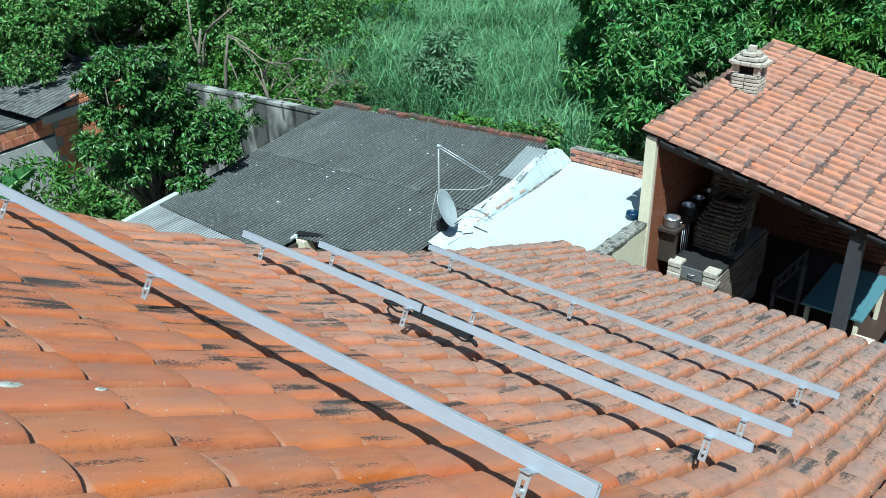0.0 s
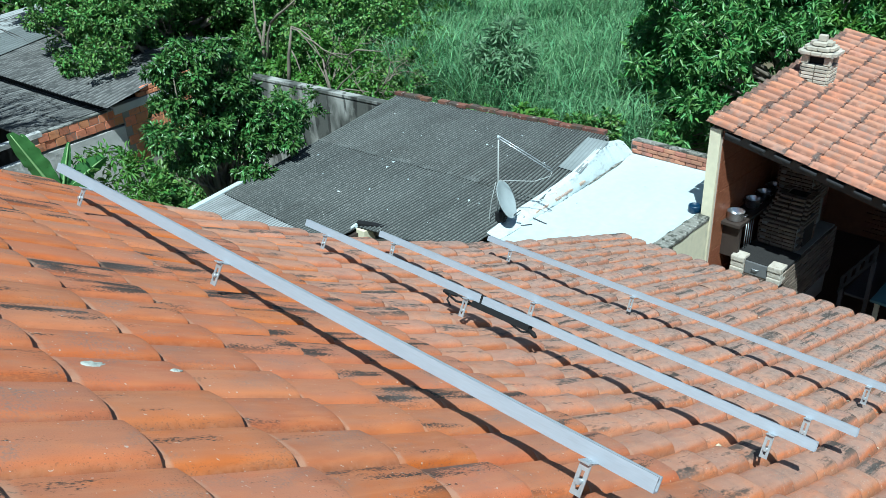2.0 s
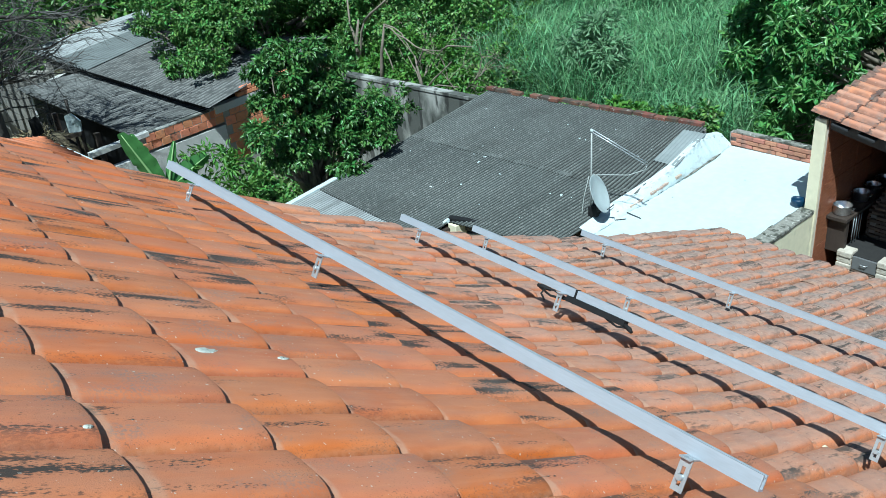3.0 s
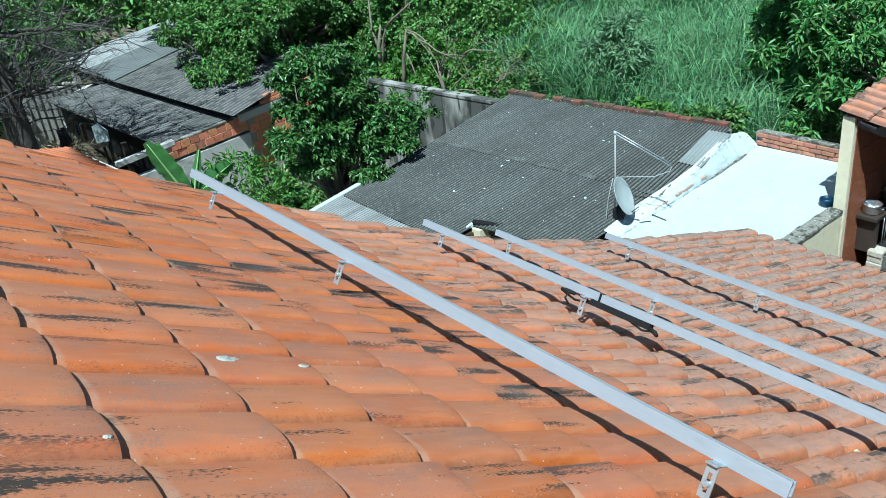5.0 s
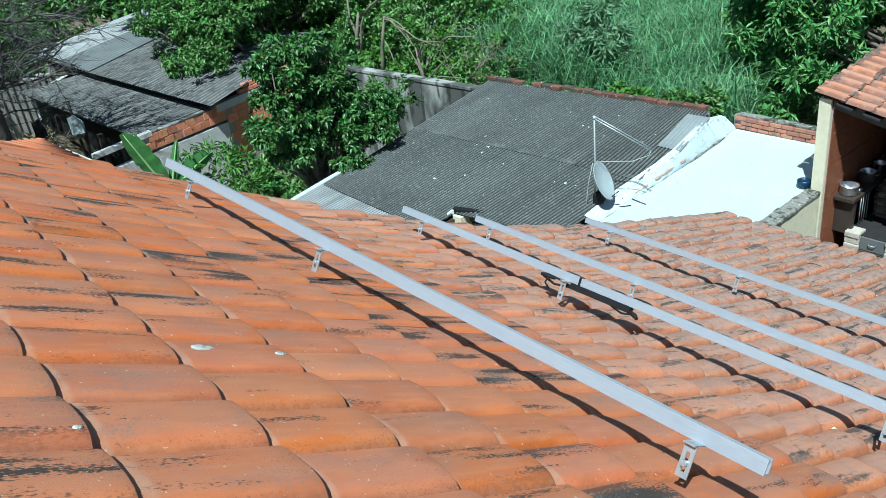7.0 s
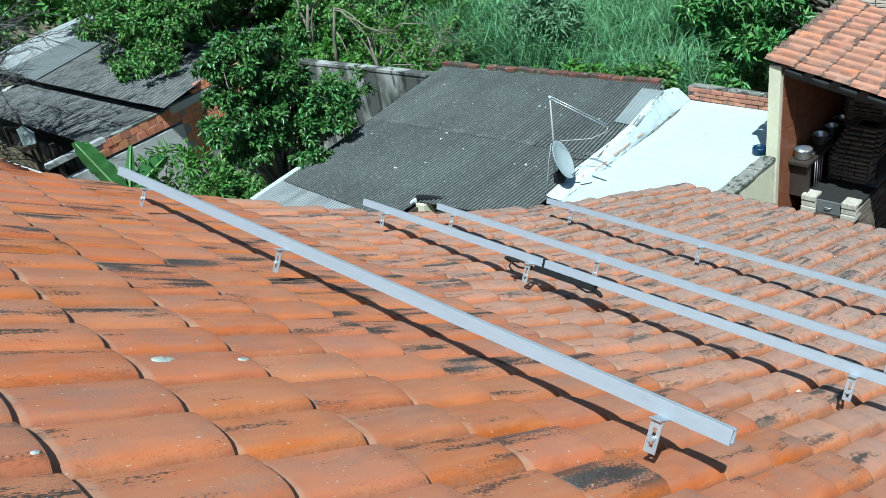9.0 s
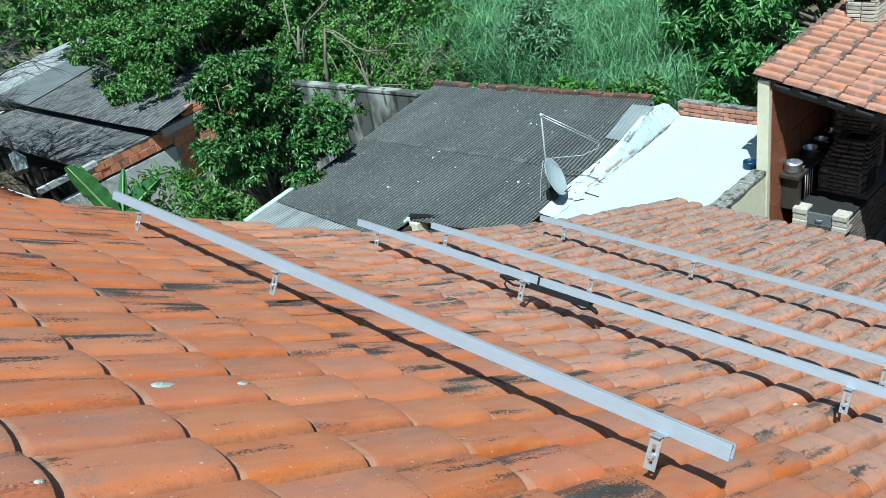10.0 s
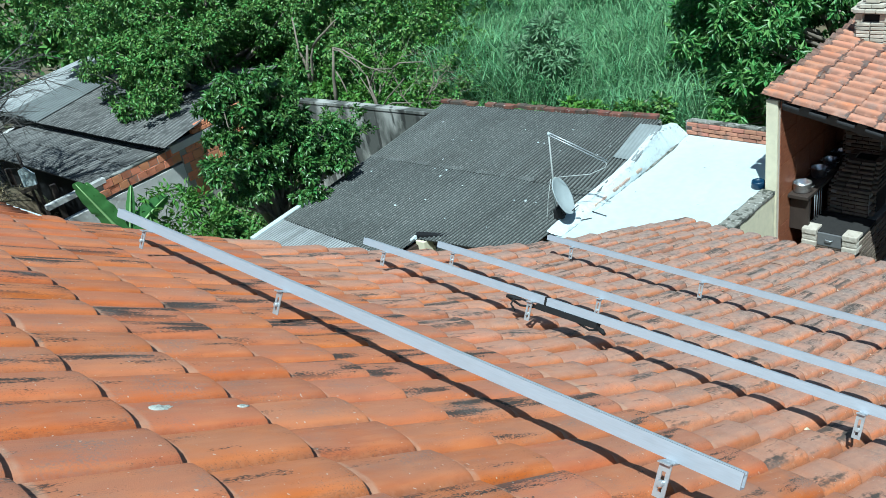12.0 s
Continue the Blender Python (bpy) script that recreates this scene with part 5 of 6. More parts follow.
part("joint_mortar", prism([(3.5, 14.362, -3.65), (5.36, 14.647, -3.65), (5.36, 14.75, -3.65), (3.5, 14.46, -3.65)], (0, 0, 0.314)), M_MORTAR, old_house, "grey mortar between the bricks")
part("edge_mortar", prism([(3.5, 14.35, -3.338), (5.36, 14.635, -3.33), (5.36, 14.76, -3.33), (3.5, 14.475, -3.338)], (0, 0, 0.022)), M_CONCRETE, old_house, "dirty mortar on top of the wall")
old_roof = part("roof", quad_slab([(3.6, 14.6, -3.44), (5.1, 14.8, -3.44), (4.6, 20.3, -3.44), (3.2, 20.4, -3.44)], 0.06), M_WOOD, old_house, "grey corrugated roof in patches")
def sheets(a, b, c, d, nx, ny, mat, seed):
    corrugated(old_roof, [a, b, c, d], 0.12, 0.009, nx, ny, mat, seed=seed)


sheets((3.44, 14.47, -3.36), (3.05, 20.4, -3.37), (4.75, 20.3, -3.33), (5.15, 14.75, -3.325), 4, 2, M_FIBRE_OLD, 21)
sheets((4.84, 14.05, -3.12), (4.42, 19.4, -3.12), (6.75, 20.7, -3.06), (9.2, 16.4, -3.02), 6, 2, M_FIBRE_OLD, 22)
corrugated(old_roof, [(4.42, 19.4, -3.10), (4.29, 21.3, -3.10), (7.66, 22.9, -3.04), (6.78, 20.7, -3.04)], 0.2, 0.028, 4, 1, M_FIBRE_MID, seed=23)
corrugated(old_roof, [(4.30, 21.2, -3.085), (4.15, 23.1, -3.085), (8.5, 25.0, -3.025), (7.62, 22.8, -3.025)], 0.2, 0.028, 4, 1, M_FIBRE_PALE, seed=24)
# solid black block put in for the shade between the two roofs
part("upper_wall", prism([(5.0, 14.75, -3.4), (4.6, 19.4, -3.4), (4.4, 23.0, -3.4), (8.4, 24.8, -3.4), (8.9, 16.6, -3.4), (7.6, 15.3, -3.4)], (0, 0, 0.24)), M_BLACK, old_house, "black block standing for the shade under the upper roof")
part("inner_wall", prism([(3.3, 20.3, GROUND), (8.4, 24.6, GROUND), (8.4, 24.8, GROUND), (3.3, 20.5, GROUND)], (0, 0, 1.85)), M_RENDER, old_house)
part("far_wall", prism([(8.3, 17.2, GROUND), (8.5, 24.6, GROUND), (8.3, 24.6, GROUND), (8.1, 17.0, GROUND)], (0, 0, 2.15)), M_RENDER, old_house)
part("post", box((3.1, 15.6, GROUND), (3.2, 15.7, -3.42)), M_WOOD, old_house, "dark wooden post")
part("post", box((3.0, 17.8, GROUND), (3.1, 17.9, -3.42)), M_WOOD, old_house, "dark wooden post")
# added black plane: deep shade below the eave, given as a colour
part("tarpaulin", prism([(3.62, 14.75, GROUND), (3.40, 19.6, GROUND), (3.40, 19.6, -3.45), (3.62, 14.75, -3.45)], (0.03, 0, 0)), M_BLACK, old_house, "black sheet standing in for the deep shade under the eave")
part("lintel", prism([(2.51, 14.16, -3.30), (3.70, 14.365, -3.285), (3.70, 14.50, -3.285), (2.51, 14.30, -3.30)], (0, 0, -0.085)), M_RENDER, old_house, "pale concrete lintel")
rubble = thing("rubble_wall", (1.8, 18.5, GROUND), "low crumbling masonry wall with a broken top", "wall")
rb = bmesh.new()
rg = random.Random(12)
for i in range(16):
    x0 = 1.7 + i * 0.17
    box((x0, 21.3 + 0.05 * i, GROUND), (x0 + 0.168, 21.5 + 0.05 * i, -3.35 + rg.uniform(-0.12, 0.05)), 0.02, rb)
part("masonry", rb, M_MORTAR, rubble)
maroon = thing("far_house", (2.2, 30.0, GROUND), "far house with a maroon wall glimpsed behind twigs", "house")
part("wall", box((1.0, 29.5, GROUND), (3.6, 33.0, -0.7)), M_MAROON, maroon)
part("roof", prism([(0.7, 29.2, -0.7), (3.9, 29.2, -0.7), (2.3, 29.2, -0.1)], (0, 4.2, 0)), M_TILE_FAR, maroon)


# ---- plants ----
tree("leafy dark green tree with glossy leaves by the corrugated roof", "tree", (4.85, 10.7, GROUND),
     [(c, tuple(0.82 * k for k in r)) for c, r in (((4.55, 10.6, -1.75), (0.42, 0.5, 0.24)), ((5.05, 10.75, -1.60), (0.42, 0.45, 0.28)), ((5.5, 10.7, -1.95), (0.34, 0.4, 0.28)), ((4.42, 10.6, -2.28), (0.24, 0.35, 0.18)),
      ((4.05, 10.5, -2.62), (0.36, 0.4, 0.24)), ((4.62, 10.3, -2.72), (0.44, 0.45, 0.24)), ((5.3, 10.4, -2.66), (0.42, 0.45, 0.28)), ((5.9, 10.4, -2.66), (0.40, 0.4, 0.28)), ((5.85, 10.1, -3.05), (0.34, 0.4, 0.22)), ((5.15, 10.2, -3.05), (0.42, 0.4, 0.24)), ((5.3, 10.1, -3.42), (0.34, 0.35, 0.2)), ((4.4, 10.4, -3.02), (0.34, 0.35, 0.18)),
      ((4.62, 10.5, -2.18), (0.36, 0.35, 0.2)), ((5.05, 10.5, -2.2), (0.36, 0.35, 0.24)), ((5.4, 10.5, -2.32), (0.32, 0.35, 0.2)), ((6.35, 10.4, -2.9), (0.26, 0.3, 0.2)))],
     2000, 12, 0.090, 0.039, M_LEAF_DARK, 31, 0.08, tuft=0.12, shell=0.5, droop=0.5, loose=0.4, clump=0.13, gaps=0.16)
tree("small fine-leaved sapling against the concrete wall", "tree", (6.75, 10.9, GROUND), [((6.55, 10.7, -2.85), (0.30, 0.35, 0.28)), ((6.75, 10.8, -3.1), (0.28, 0.3, 0.25)), ((6.35, 10.6, -3.2), (0.25, 0.3, 0.25))],
     90, 22, 0.08, 0.035, M_LEAF_BUSH, 36, 0.03, tuft=0.1, shell=0.5)
tree("broad mango tree with drooping leaf tufts behind the shelter", "tree", (15.6, 5.6, GROUND),
     [((14.1, 7.2, -4.0), (1.1, 1.2, 1.2)), ((14.5, 7.1, -2.6), (1.3, 1.2, 1.1)), ((15.2, 6.2, -3.3), (1.5, 1.4, 1.3)), ((15.4, 5.3, -2.3), (1.5, 1.4, 1.1)), ((16.2, 3.6, -2.6), (1.7, 1.6, 1.2)), ((16.6, 6.4, -1.5), (1.6, 1.6, 1.1)), ((17.6, 4.5, -1.3), (1.8, 1.8, 1.2)), ((18.0, 2.0, -2.0), (2.0, 2.0, 1.4)), ((17.0, 0.5, -2.8), (1.6, 1.8, 1.2)), ((19.5, 0.5, -1.6), (2.0, 2.2, 1.4)), ((15.6, 2.6, -2.2), (1.3, 1.4, 1.0)), ((16.4, 1.4, -1.4), (1.4, 1.5, 1.0)), ((15.2, 4.4, -3.4), (1.2, 1.2, 1.0)), ((13.9, 6.3, -4.6), (0.9, 0.9, 0.7)), ((14.0, 7.8, -2.6), (0.75, 0.7, 0.6)), ((13.7, 7.5, -3.15), (0.7, 0.6, 0.55)), ((13.3, 7.0, -3.5), (0.6, 0.6, 0.5)), ((12.8, 6.5, -3.9), (0.5, 0.5, 0.45)), ((13.2, 7.0, -3.0), (0.7, 0.65, 0.7)), ((13.1, 6.9, -3.9), (0.7, 0.65, 0.7)), ((12.9, 6.3, -3.3), (0.7, 0.6, 0.6)), ((12.9, 6.3, -2.5), (0.8, 0.7, 0.6)), ((13.3, 7.2, -2.2), (0.7, 0.6, 0.55)), ((12.5, 6.0, -4.3), (0.45, 0.45, 0.5)), ((13.2, 7.4, -1.7), (0.6, 0.5, 0.4)), ((12.1, 6.3, -3.7), (0.45, 0.4, 0.4)), ((11.9, 6.1, -4.1), (0.4, 0.4, 0.4)), ((11.8, 5.7, -3.7), (0.5, 0.45, 0.5))],
     8200, 15, 0.16, 0.05, M_LEAF_MANGO, 33, 0.11, droop=0.5, tuft=0.16, shell=0.6, loose=0.3, clump=0.27, gaps=0.15)
tree("young mango tree with bright yellow-green leaf tufts", "tree", (15.0, 3.0, GROUND), [((15.0, 4.0, -2.0), (0.9, 0.9, 0.7)), ((14.9, 3.2, -2.3), (0.9, 0.9, 0.7)), ((14.9, 2.3, -2.6), (0.9, 0.9, 0.7)), ((15.4, 3.2, -1.6), (0.8, 0.9, 0.6))],
     900, 15, 0.155, 0.05, M_LEAF_LIGHT, 37, 0.1, droop=0.5, tuft=0.15, shell=0.55, loose=0.3, clump=0.25)
tree("dense broad green tree hanging over the old roofs", "tree", (9.0, 19.0, GROUND),
     [((5.85, 16.3, -2.72), (0.6, 0.7, 0.33)), ((6.4, 16.8, -2.4), (0.75, 0.8, 0.45)), ((7.4, 17.2, -2.05), (0.9, 0.8, 0.5)), ((6.6, 18.6, -2.2), (0.9, 1.0, 0.6)), ((7.3, 18.0, -2.5), (1.0, 1.0, 0.65)), ((8.1, 18.0, -2.0), (0.9, 0.9, 0.55)), ((7.6, 19.2, -1.5), (1.4, 1.3, 0.9)), ((9.0, 18.3, -1.8), (1.3, 1.3, 0.9)), ((10.2, 17.6, -2.1), (1.1, 1.1, 0.75)), ((7.4, 21.5, -0.8), (1.8, 1.8, 1.2)), ((9.8, 20.5, -0.8), (2.0, 1.8, 1.3)), ((11.4, 18.5, -1.6), (1.6, 1.6, 1.2))],
     8600, 13, 0.092, 0.050, M_LEAF_BUSH, 35, 0.16, tuft=0.14, shell=0.6, loose=0.5, gaps=0.2, clump=0.25)
for k, (x, y, s, z) in enumerate(((10.2, 14.6, 1.0, -3.6), (11.4, 13.2, 1.0, -4.1), (9.9, 12.9, 0.7, -4.0), (12.0, 16.0, 1.6, -3.0), (14.6, 17.8, 2.0, -2.8), (9.9, 16.0, 1.0, -3.3), (9.8, 11.6, 0.6, -4.1), (10.4, 10.2, 0.6, -4.3), (10.3, 8.6, 0.5, -3.95), (10.4, 7.2, 0.5, -3.85), (13.0, 14.2, 1.1, -3.9), (11.8, 11.6, 0.8, -4.5), (10.4, 18.2, 1.0, -3.2), (11.3, 19.2, 1.1, -3.3), (9.75, 18.6, 0.7, -2.95))):
    tree("leafy green thicket bush at the field's edge", "bush", (x, y, GROUND),
         [((x, y, z), (s, s, s * 0.7)), ((x + 0.6 * s, y - 0.5 * s, z - 0.4), (s * 0.7, s * 0.7, s * 0.6)), ((x - 0.5 * s, y + 0.4 * s, z - 0.3), (s * 0.7, s * 0.7, s * 0.6))],
         int(520 * s), 13, 0.105, 0.058, M_LEAF_BUSH if k % 2 else M_LEAF_LIGHT, 50 + k, 0.05, group="thicket bushes", name="bush", tuft=0.13, gaps=0.2, clump=0.18)
tree("silvery green shrub standing in the tall grass", "shrub", (12.2, 10.75, GROUND), [((12.2, 11.0, -3.0), (0.3, 0.3, 0.3)), ((12.3, 10.55, -2.95), (0.3, 0.3, 0.32)), ((12.1, 10.8, -3.4), (0.34, 0.45, 0.35)), ((12.2, 10.35, -3.35), (0.3, 0.3, 0.3))], 260, 12, 0.17, 0.044, M_LEAF_SILVER, 71, 0.04, name="shrub", droop=0.1, tuft=0.2, gaps=0.3, loose=0.7, clump=0.2)
for k, (x, y, s) in enumerate(((24, 30, 4.0), (32, 24, 4.0), (38, 15, 4.0), (30, 8, 3.4), (16, 34, 4.5), (9, 30, 4.0), (2, 36, 4.5), (-4, 28, 4.0), (24, 2, 3.6), (36, 4, 4), (20, 24, 3.0), (26, 18, 2.6))):
    tree("far green tree beyond the grass field", "tree", (x, y, GROUND), [((x, y, GROUND + s * 0.9), (s, s, s * 0.8)), ((x + s * 0.5, y - s * 0.4, GROUND + s * 0.6), (s * 0.8, s * 0.8, s * 0.6))],
         1000, 10, 0.32, 0.16, M_LEAF_BUSH, 120 + k, 0.2, group="far trees", tuft=0.3)

for k, (x, y, z, s) in enumerate(((1.2, 16.6, -4.2, 0.7), (2.0, 17.6, -4.3, 0.6), (0.2, 17.5, -3.8, 1.0), (0.9, 21.5, -3.0, 1.3), (3.0, 24.0, -2.6, 1.6), (4.5, 26.5, -2.0, 2.0), (-0.5, 24.0, -2.0, 2.0))):
    tree("dark green scrub around the old house", "bush", (x, y, GROUND), [((x, y, z), (s, s, s * 0.7)), ((x + 0.5 * s, y - 0.4 * s, z - 0.3), (s * 0.7, s * 0.7, s * 0.5))],
         int(260 * s), 14, 0.13, 0.07, M_LEAF_BUSH, 160 + k, 0.05, group="scrub by the old house", name="bush", tuft=0.14)
# snags and dead branches
SNAGS = (
    ((9.4, 15.55, GROUND), [((0, 0, 1.4), (0.02, 0.02, 2.2), (0.05, -0.15, 2.75)), ((0.01, -0.05, 1.7), (0.0, -0.28, 2.5), (0.0, -0.46, 2.78)), ((0.02, 0.02, 2.2), (0.0, 0.15, 2.6), (0.0, 0.10, 3.4)), ((0.0, -0.45, 2.75), (0.0, -1.0, 3.1), (0.0, -1.5, 3.4))], 0.085, 0.55),
    ((9.2, 14.45, GROUND), [((0, 0, 1.4), (0.0, -0.15, 2.2), (0.0, -0.38, 2.86)), ((0.0, -0.36, 2.8), (0.0, -0.72, 2.72), (0.0, -1.32, 2.30)), ((0.02, -0.38, 2.84), (0.05, -0.9, 2.70), (0.0, -1.45, 2.1)), ((0.0, -0.7, 2.7), (0.0, -1.4, 2.5), (0.0, -2.0, 2.42)), ((0.05, -0.2, 2.3), (0.1, -0.35, 1.9), (0.1, -0.42, 1.6))], 0.07, 0.34),
    ((9.2, 12.95, GROUND), [((0, 0, 1.5), (0.0, 0.1, 1.95), (0.0, 0.17, 2.3)), ((0.0, 0.03, 1.5), (0.05, 0.22, 1.9), (0.0, 0.4, 2.25)), ((0.0, 0.12, 2.1), (0.05, -0.1, 2.45), (0.1, -0.6, 2.48)), ((0.0, -0.1, 1.6), (0.1, -0.5, 2.0), (0.1, -0.9, 2.3)), ((0.0, -0.05, 1.5), (0.05, -0.45, 1.75), (0.1, -1.1, 1.8)), ((0.1, -0.6, 2.5), (0.15, -0.95, 2.62), (0.2, -1.5, 2.66))], 0.05, 0.5),
)
for base, arms, r, slight in SNAGS:
    sn = thing("tree_snag", base, "bare grey tree trunk with broken and fallen branches in the thicket", "dead tree", "snags in the thicket")
    foot, r = Vector(base), r * 0.78
    part("trunk", tube([foot, foot + Vector(arms[0][0]) * 0.5 + Vector((0.02, 0.03, 0)), foot + Vector(arms[0][0])], [r * 1.25, r * 1.1, r], 9), M_BARK, sn)
    for n, (p, q, w) in enumerate(arms):
        thick = r * (0.9 if n == 0 else slight)
        part("branch", tube([foot + Vector(p), foot + Vector(p).lerp(Vector(q), 0.55) + Vector((0.02, 0.02, 0.03)), foot + Vector(q), foot + Vector(w)], [thick, thick * 0.9, thick * 0.75, thick * 0.4], 7), M_BARK, sn)


def bare_tree(base, height, spread, seed, label, depth_most=5, r=0.11, up=0.1, mat=M_DEAD, thin=0.58):
    g = random.Random(seed)
    t = thing("bare_tree", base, label, "dead tree")
    bm, twigs = bmesh.new(), bmesh.new()
    def grow(p, d, ln, r, depth):
        q = p + d * ln
        mid = p.lerp(q, 0.5) + Vector([g.uniform(-1, 1) * ln * 0.08 for _ in range(3)])
        tube([p, mid, q], [r, r * 0.8, r * 0.6], 6 if depth < 3 else 3, bm if depth < 3 else twigs, False)
        if depth == depth_most:
            return
        for _ in range(3 if depth < 2 else g.choice((2, 3))):
            nd = (d + Vector([g.uniform(-1, 1) * spread for _ in range(3)]) + Vector((0, 0, up))).normalized()
            grow(q if g.random() < 0.7 else mid, nd, ln * g.uniform(0.6, 0.85), r * thin, depth + 1)
    grow(Vector(base), Vector((0.05, 0.05, 1)).normalized(), height * 0.32, r, 0)
    part("trunk", bm, M_DARK_BARK if mat is M_DEAD else mat, t)
    tagged(part("twig_rest", twigs, mat, t, "fine dry twigs"), kind="stuff")


def twiggy_tree(base, top, r, seed, label, branches=34):
    """A dead tree: a dark upright trunk with long side branches that fork into fine twigs."""
    g = random.Random(seed)
    base, top = Vector(base), Vector(top)
    t = thing("bare_tree", base, label, "dead tree")
    wob = lambda p, k: p + Vector([g.uniform(-k, k) for _ in range(3)])
    spine = [base, wob(base.lerp(top, 0.3), 0.08), wob(base.lerp(top, 0.6), 0.1), top]
    part("trunk", tube(spine, [r * 1.2, r, r * 0.6, r * 0.15], 9), M_DARK_BARK, t)
    twigs = bmesh.new()
    def reach(p, d, ln, r, fork):
        q = p + d * ln
        a, b = wob(p.lerp(q, 0.35), ln * 0.06), wob(p.lerp(q, 0.7), ln * 0.06)
        tube([p, a, b, q], [r, r * 0.8, r * 0.55, r * 0.3], 5 if fork == 2 else 3, twigs if fork < 2 else limb, False)
        if fork:
            for _ in range(7 if fork == 2 else 6):
                s_ = g.uniform(0.25, 1.0)
                o_ = p.lerp(a, s_ / 0.35) if s_ < 0.35 else a.lerp(b, (s_ - 0.35) / 0.35) if s_ < 0.7 else b.lerp(q, (s_ - 0.7) / 0.3)
                nd = (d + Vector([g.uniform(-1, 1) * 0.9 for _ in range(3)])).normalized()
                reach(o_, nd, ln * g.uniform(0.35, 0.6), max(r * 0.42, 0.0035), fork - 1)
    for _ in range(branches):
        f = g.uniform(0.48, 1.0)
        p = spine[0].lerp(spine[1], f / 0.3) if f < 0.3 else spine[1].lerp(spine[2], (f - 0.3) / 0.3) if f < 0.6 else spine[2].lerp(spine[3], (f - 0.6) / 0.4)
        az = g.uniform(0, 2 * math.pi)
        limb = bmesh.new()
        reach(p, Vector((math.cos(az), math.sin(az), g.uniform(-0.15, 0.7))).normalized(), g.uniform(1.0, 2.3) * (1.2 - 0.4 * f), r * g.uniform(0.07, 0.2), 2)
        part("branch", limb, M_DARK_BARK, t)
    tagged(part("twig_rest", twigs, M_DEAD, t, "fine dry twigs"), kind="stuff")


twiggy_tree((1.2, 14.2, GROUND), (1.15, 14.4, 0.9), 0.2, 5, "leafless dark tree with a stout trunk and fine tangled twigs", 64)
twiggy_tree((1.3, 16.6, GROUND), (1.7, 16.8, 0.3), 0.1, 17, "slender leafless tree with fine tangled twigs", 40)
bare_tree((9.2, 13.5, GROUND), 3.6, 1.0, 9, "tangle of dry grey branches in the thicket", 5, 0.07, 0.0, M_BARK, 0.55)
bare_tree((9.9, 12.6, GROUND), 3.0, 1.2, 12, "tangle of dry grey branches in the thicket", 5, 0.06, 0.0, M_BARK, 0.55)
bare_tree((9.1, 12.3, GROUND), 2.3, 1.3, 27, "heap of dry brown twigs behind the concrete wall", 6, 0.035, -0.05, M_DEAD, 0.62)


# heap of straw, boards and dark sheeting beside the old house
heap = thing("straw_heap", (2.5, 17.6, GROUND), "heap of dry straw and rubble beside the old house", "straw")
hb = bmesh.new()
hg = random.Random(21)
lathe([(1.3, 0.0), (1.1, 0.7), (0.8, 1.25), (0.4, 1.55), (0.0, 1.65)], 14, hb, Matrix.Translation((2.5, 17.6, GROUND)))
for v in hb.verts:
    v.co += Vector([hg.uniform(-0.1, 0.1) for _ in range(3)])
part("mound", hb, M_EARTH, heap)
sg = np.random.default_rng(3)
ang, dist = sg.uniform(0, 6.28, 1500), np.sqrt(sg.random(1500)) * 1.25
at = np.stack([2.5 + dist * np.cos(ang), 17.6 + dist * np.sin(ang), GROUND + 1.68 - 1.0 * dist ** 1.6], 1)
ax, sd, up_ = rotations(1500, (0, 0, 1), 0.4, sg)
part("straw", leaf_mesh("straw", at, ax, up_, 0.30, 0.02, 0.1), M_STRAW, heap)
clump = thing("straw_clump", (0.5, 15.2, GROUND), "upright clump of dry pale grass among the twigs", "grass")
at = np.stack([sg.normal(0.5, 0.12, 260), sg.normal(15.2, 0.12, 260), sg.uniform(-4.2, -2.6, 260)], 1)
ax = np.stack([sg.normal(0, 0.2, 260), sg.normal(0, 0.2, 260), np.full(260, 1.0)], 1)
ax /= np.linalg.norm(ax, axis=1)[:, None]
nr = np.cross(ax, sg.normal(size=(260, 3)))
nr /= np.linalg.norm(nr, axis=1)[:, None]
part("blades", leaf_mesh("blades", at, ax, nr, 0.7, 0.022, 0.3), M_STRAW, clump)
part("stalk", tube([(0.5, 15.2, GROUND), (0.5, 15.2, -3.2)], [0.07, 0.03], 7), M_STRAW, clump)
board = thing("white_board", (3.05, 16.6, GROUND), "white board leaning in the dark opening", "board")
part("board", prism([(3.0, 16.98, -3.66), (3.0, 16.08, -3.44), (3.0, 15.98, -3.19), (3.0, 16.5, -3.14), (3.0, 16.98, -3.30)], (0.025, 0, 0)), M_WHITE, board)
part("prop", box((3.03, 16.3, GROUND), (3.09, 16.36, -3.3)), M_WOOD, board)
part("crossbar", prism([(2.97, 18.3, -4.08), (2.97, 15.98, -3.40), (2.97, 15.98, -3.48), (2.97, 18.3, -4.18)], (0.05, 0, 0)), M_WOOD, board, "dark slanting crossbar")
for k, (x, y, w, h) in enumerate(((2.28, 16.3, 0.22, 0.36), (2.56, 16.3, 0.10, 0.22))):
    cloth = thing("dark_cloth", (x, y, -3.2), "black cloth hanging from a line", "cloth", "cloths on the line")
    rows_c = [[(x + w * (i / 6 - 0.5), y + 0.02 * math.sin(i * 2.1 + k), -2.98 - h * j / 4 - 0.02 * math.sin(i * 1.3 + j)) for i in range(7)] for j in range(5)]
    cb = mesh_of("cloth", [p for r_ in rows_c for p in r_], [(7 * j + i, 7 * j + i + 1, 7 * j + i + 8, 7 * j + i + 7) for j in range(4) for i in range(6)], True)
    part("sheet", cb, M_BLACK, cloth)
line = thing("washing_line", (2.4, 16.3, -2.97), "thin line with dark cloths beside the old house", "line")
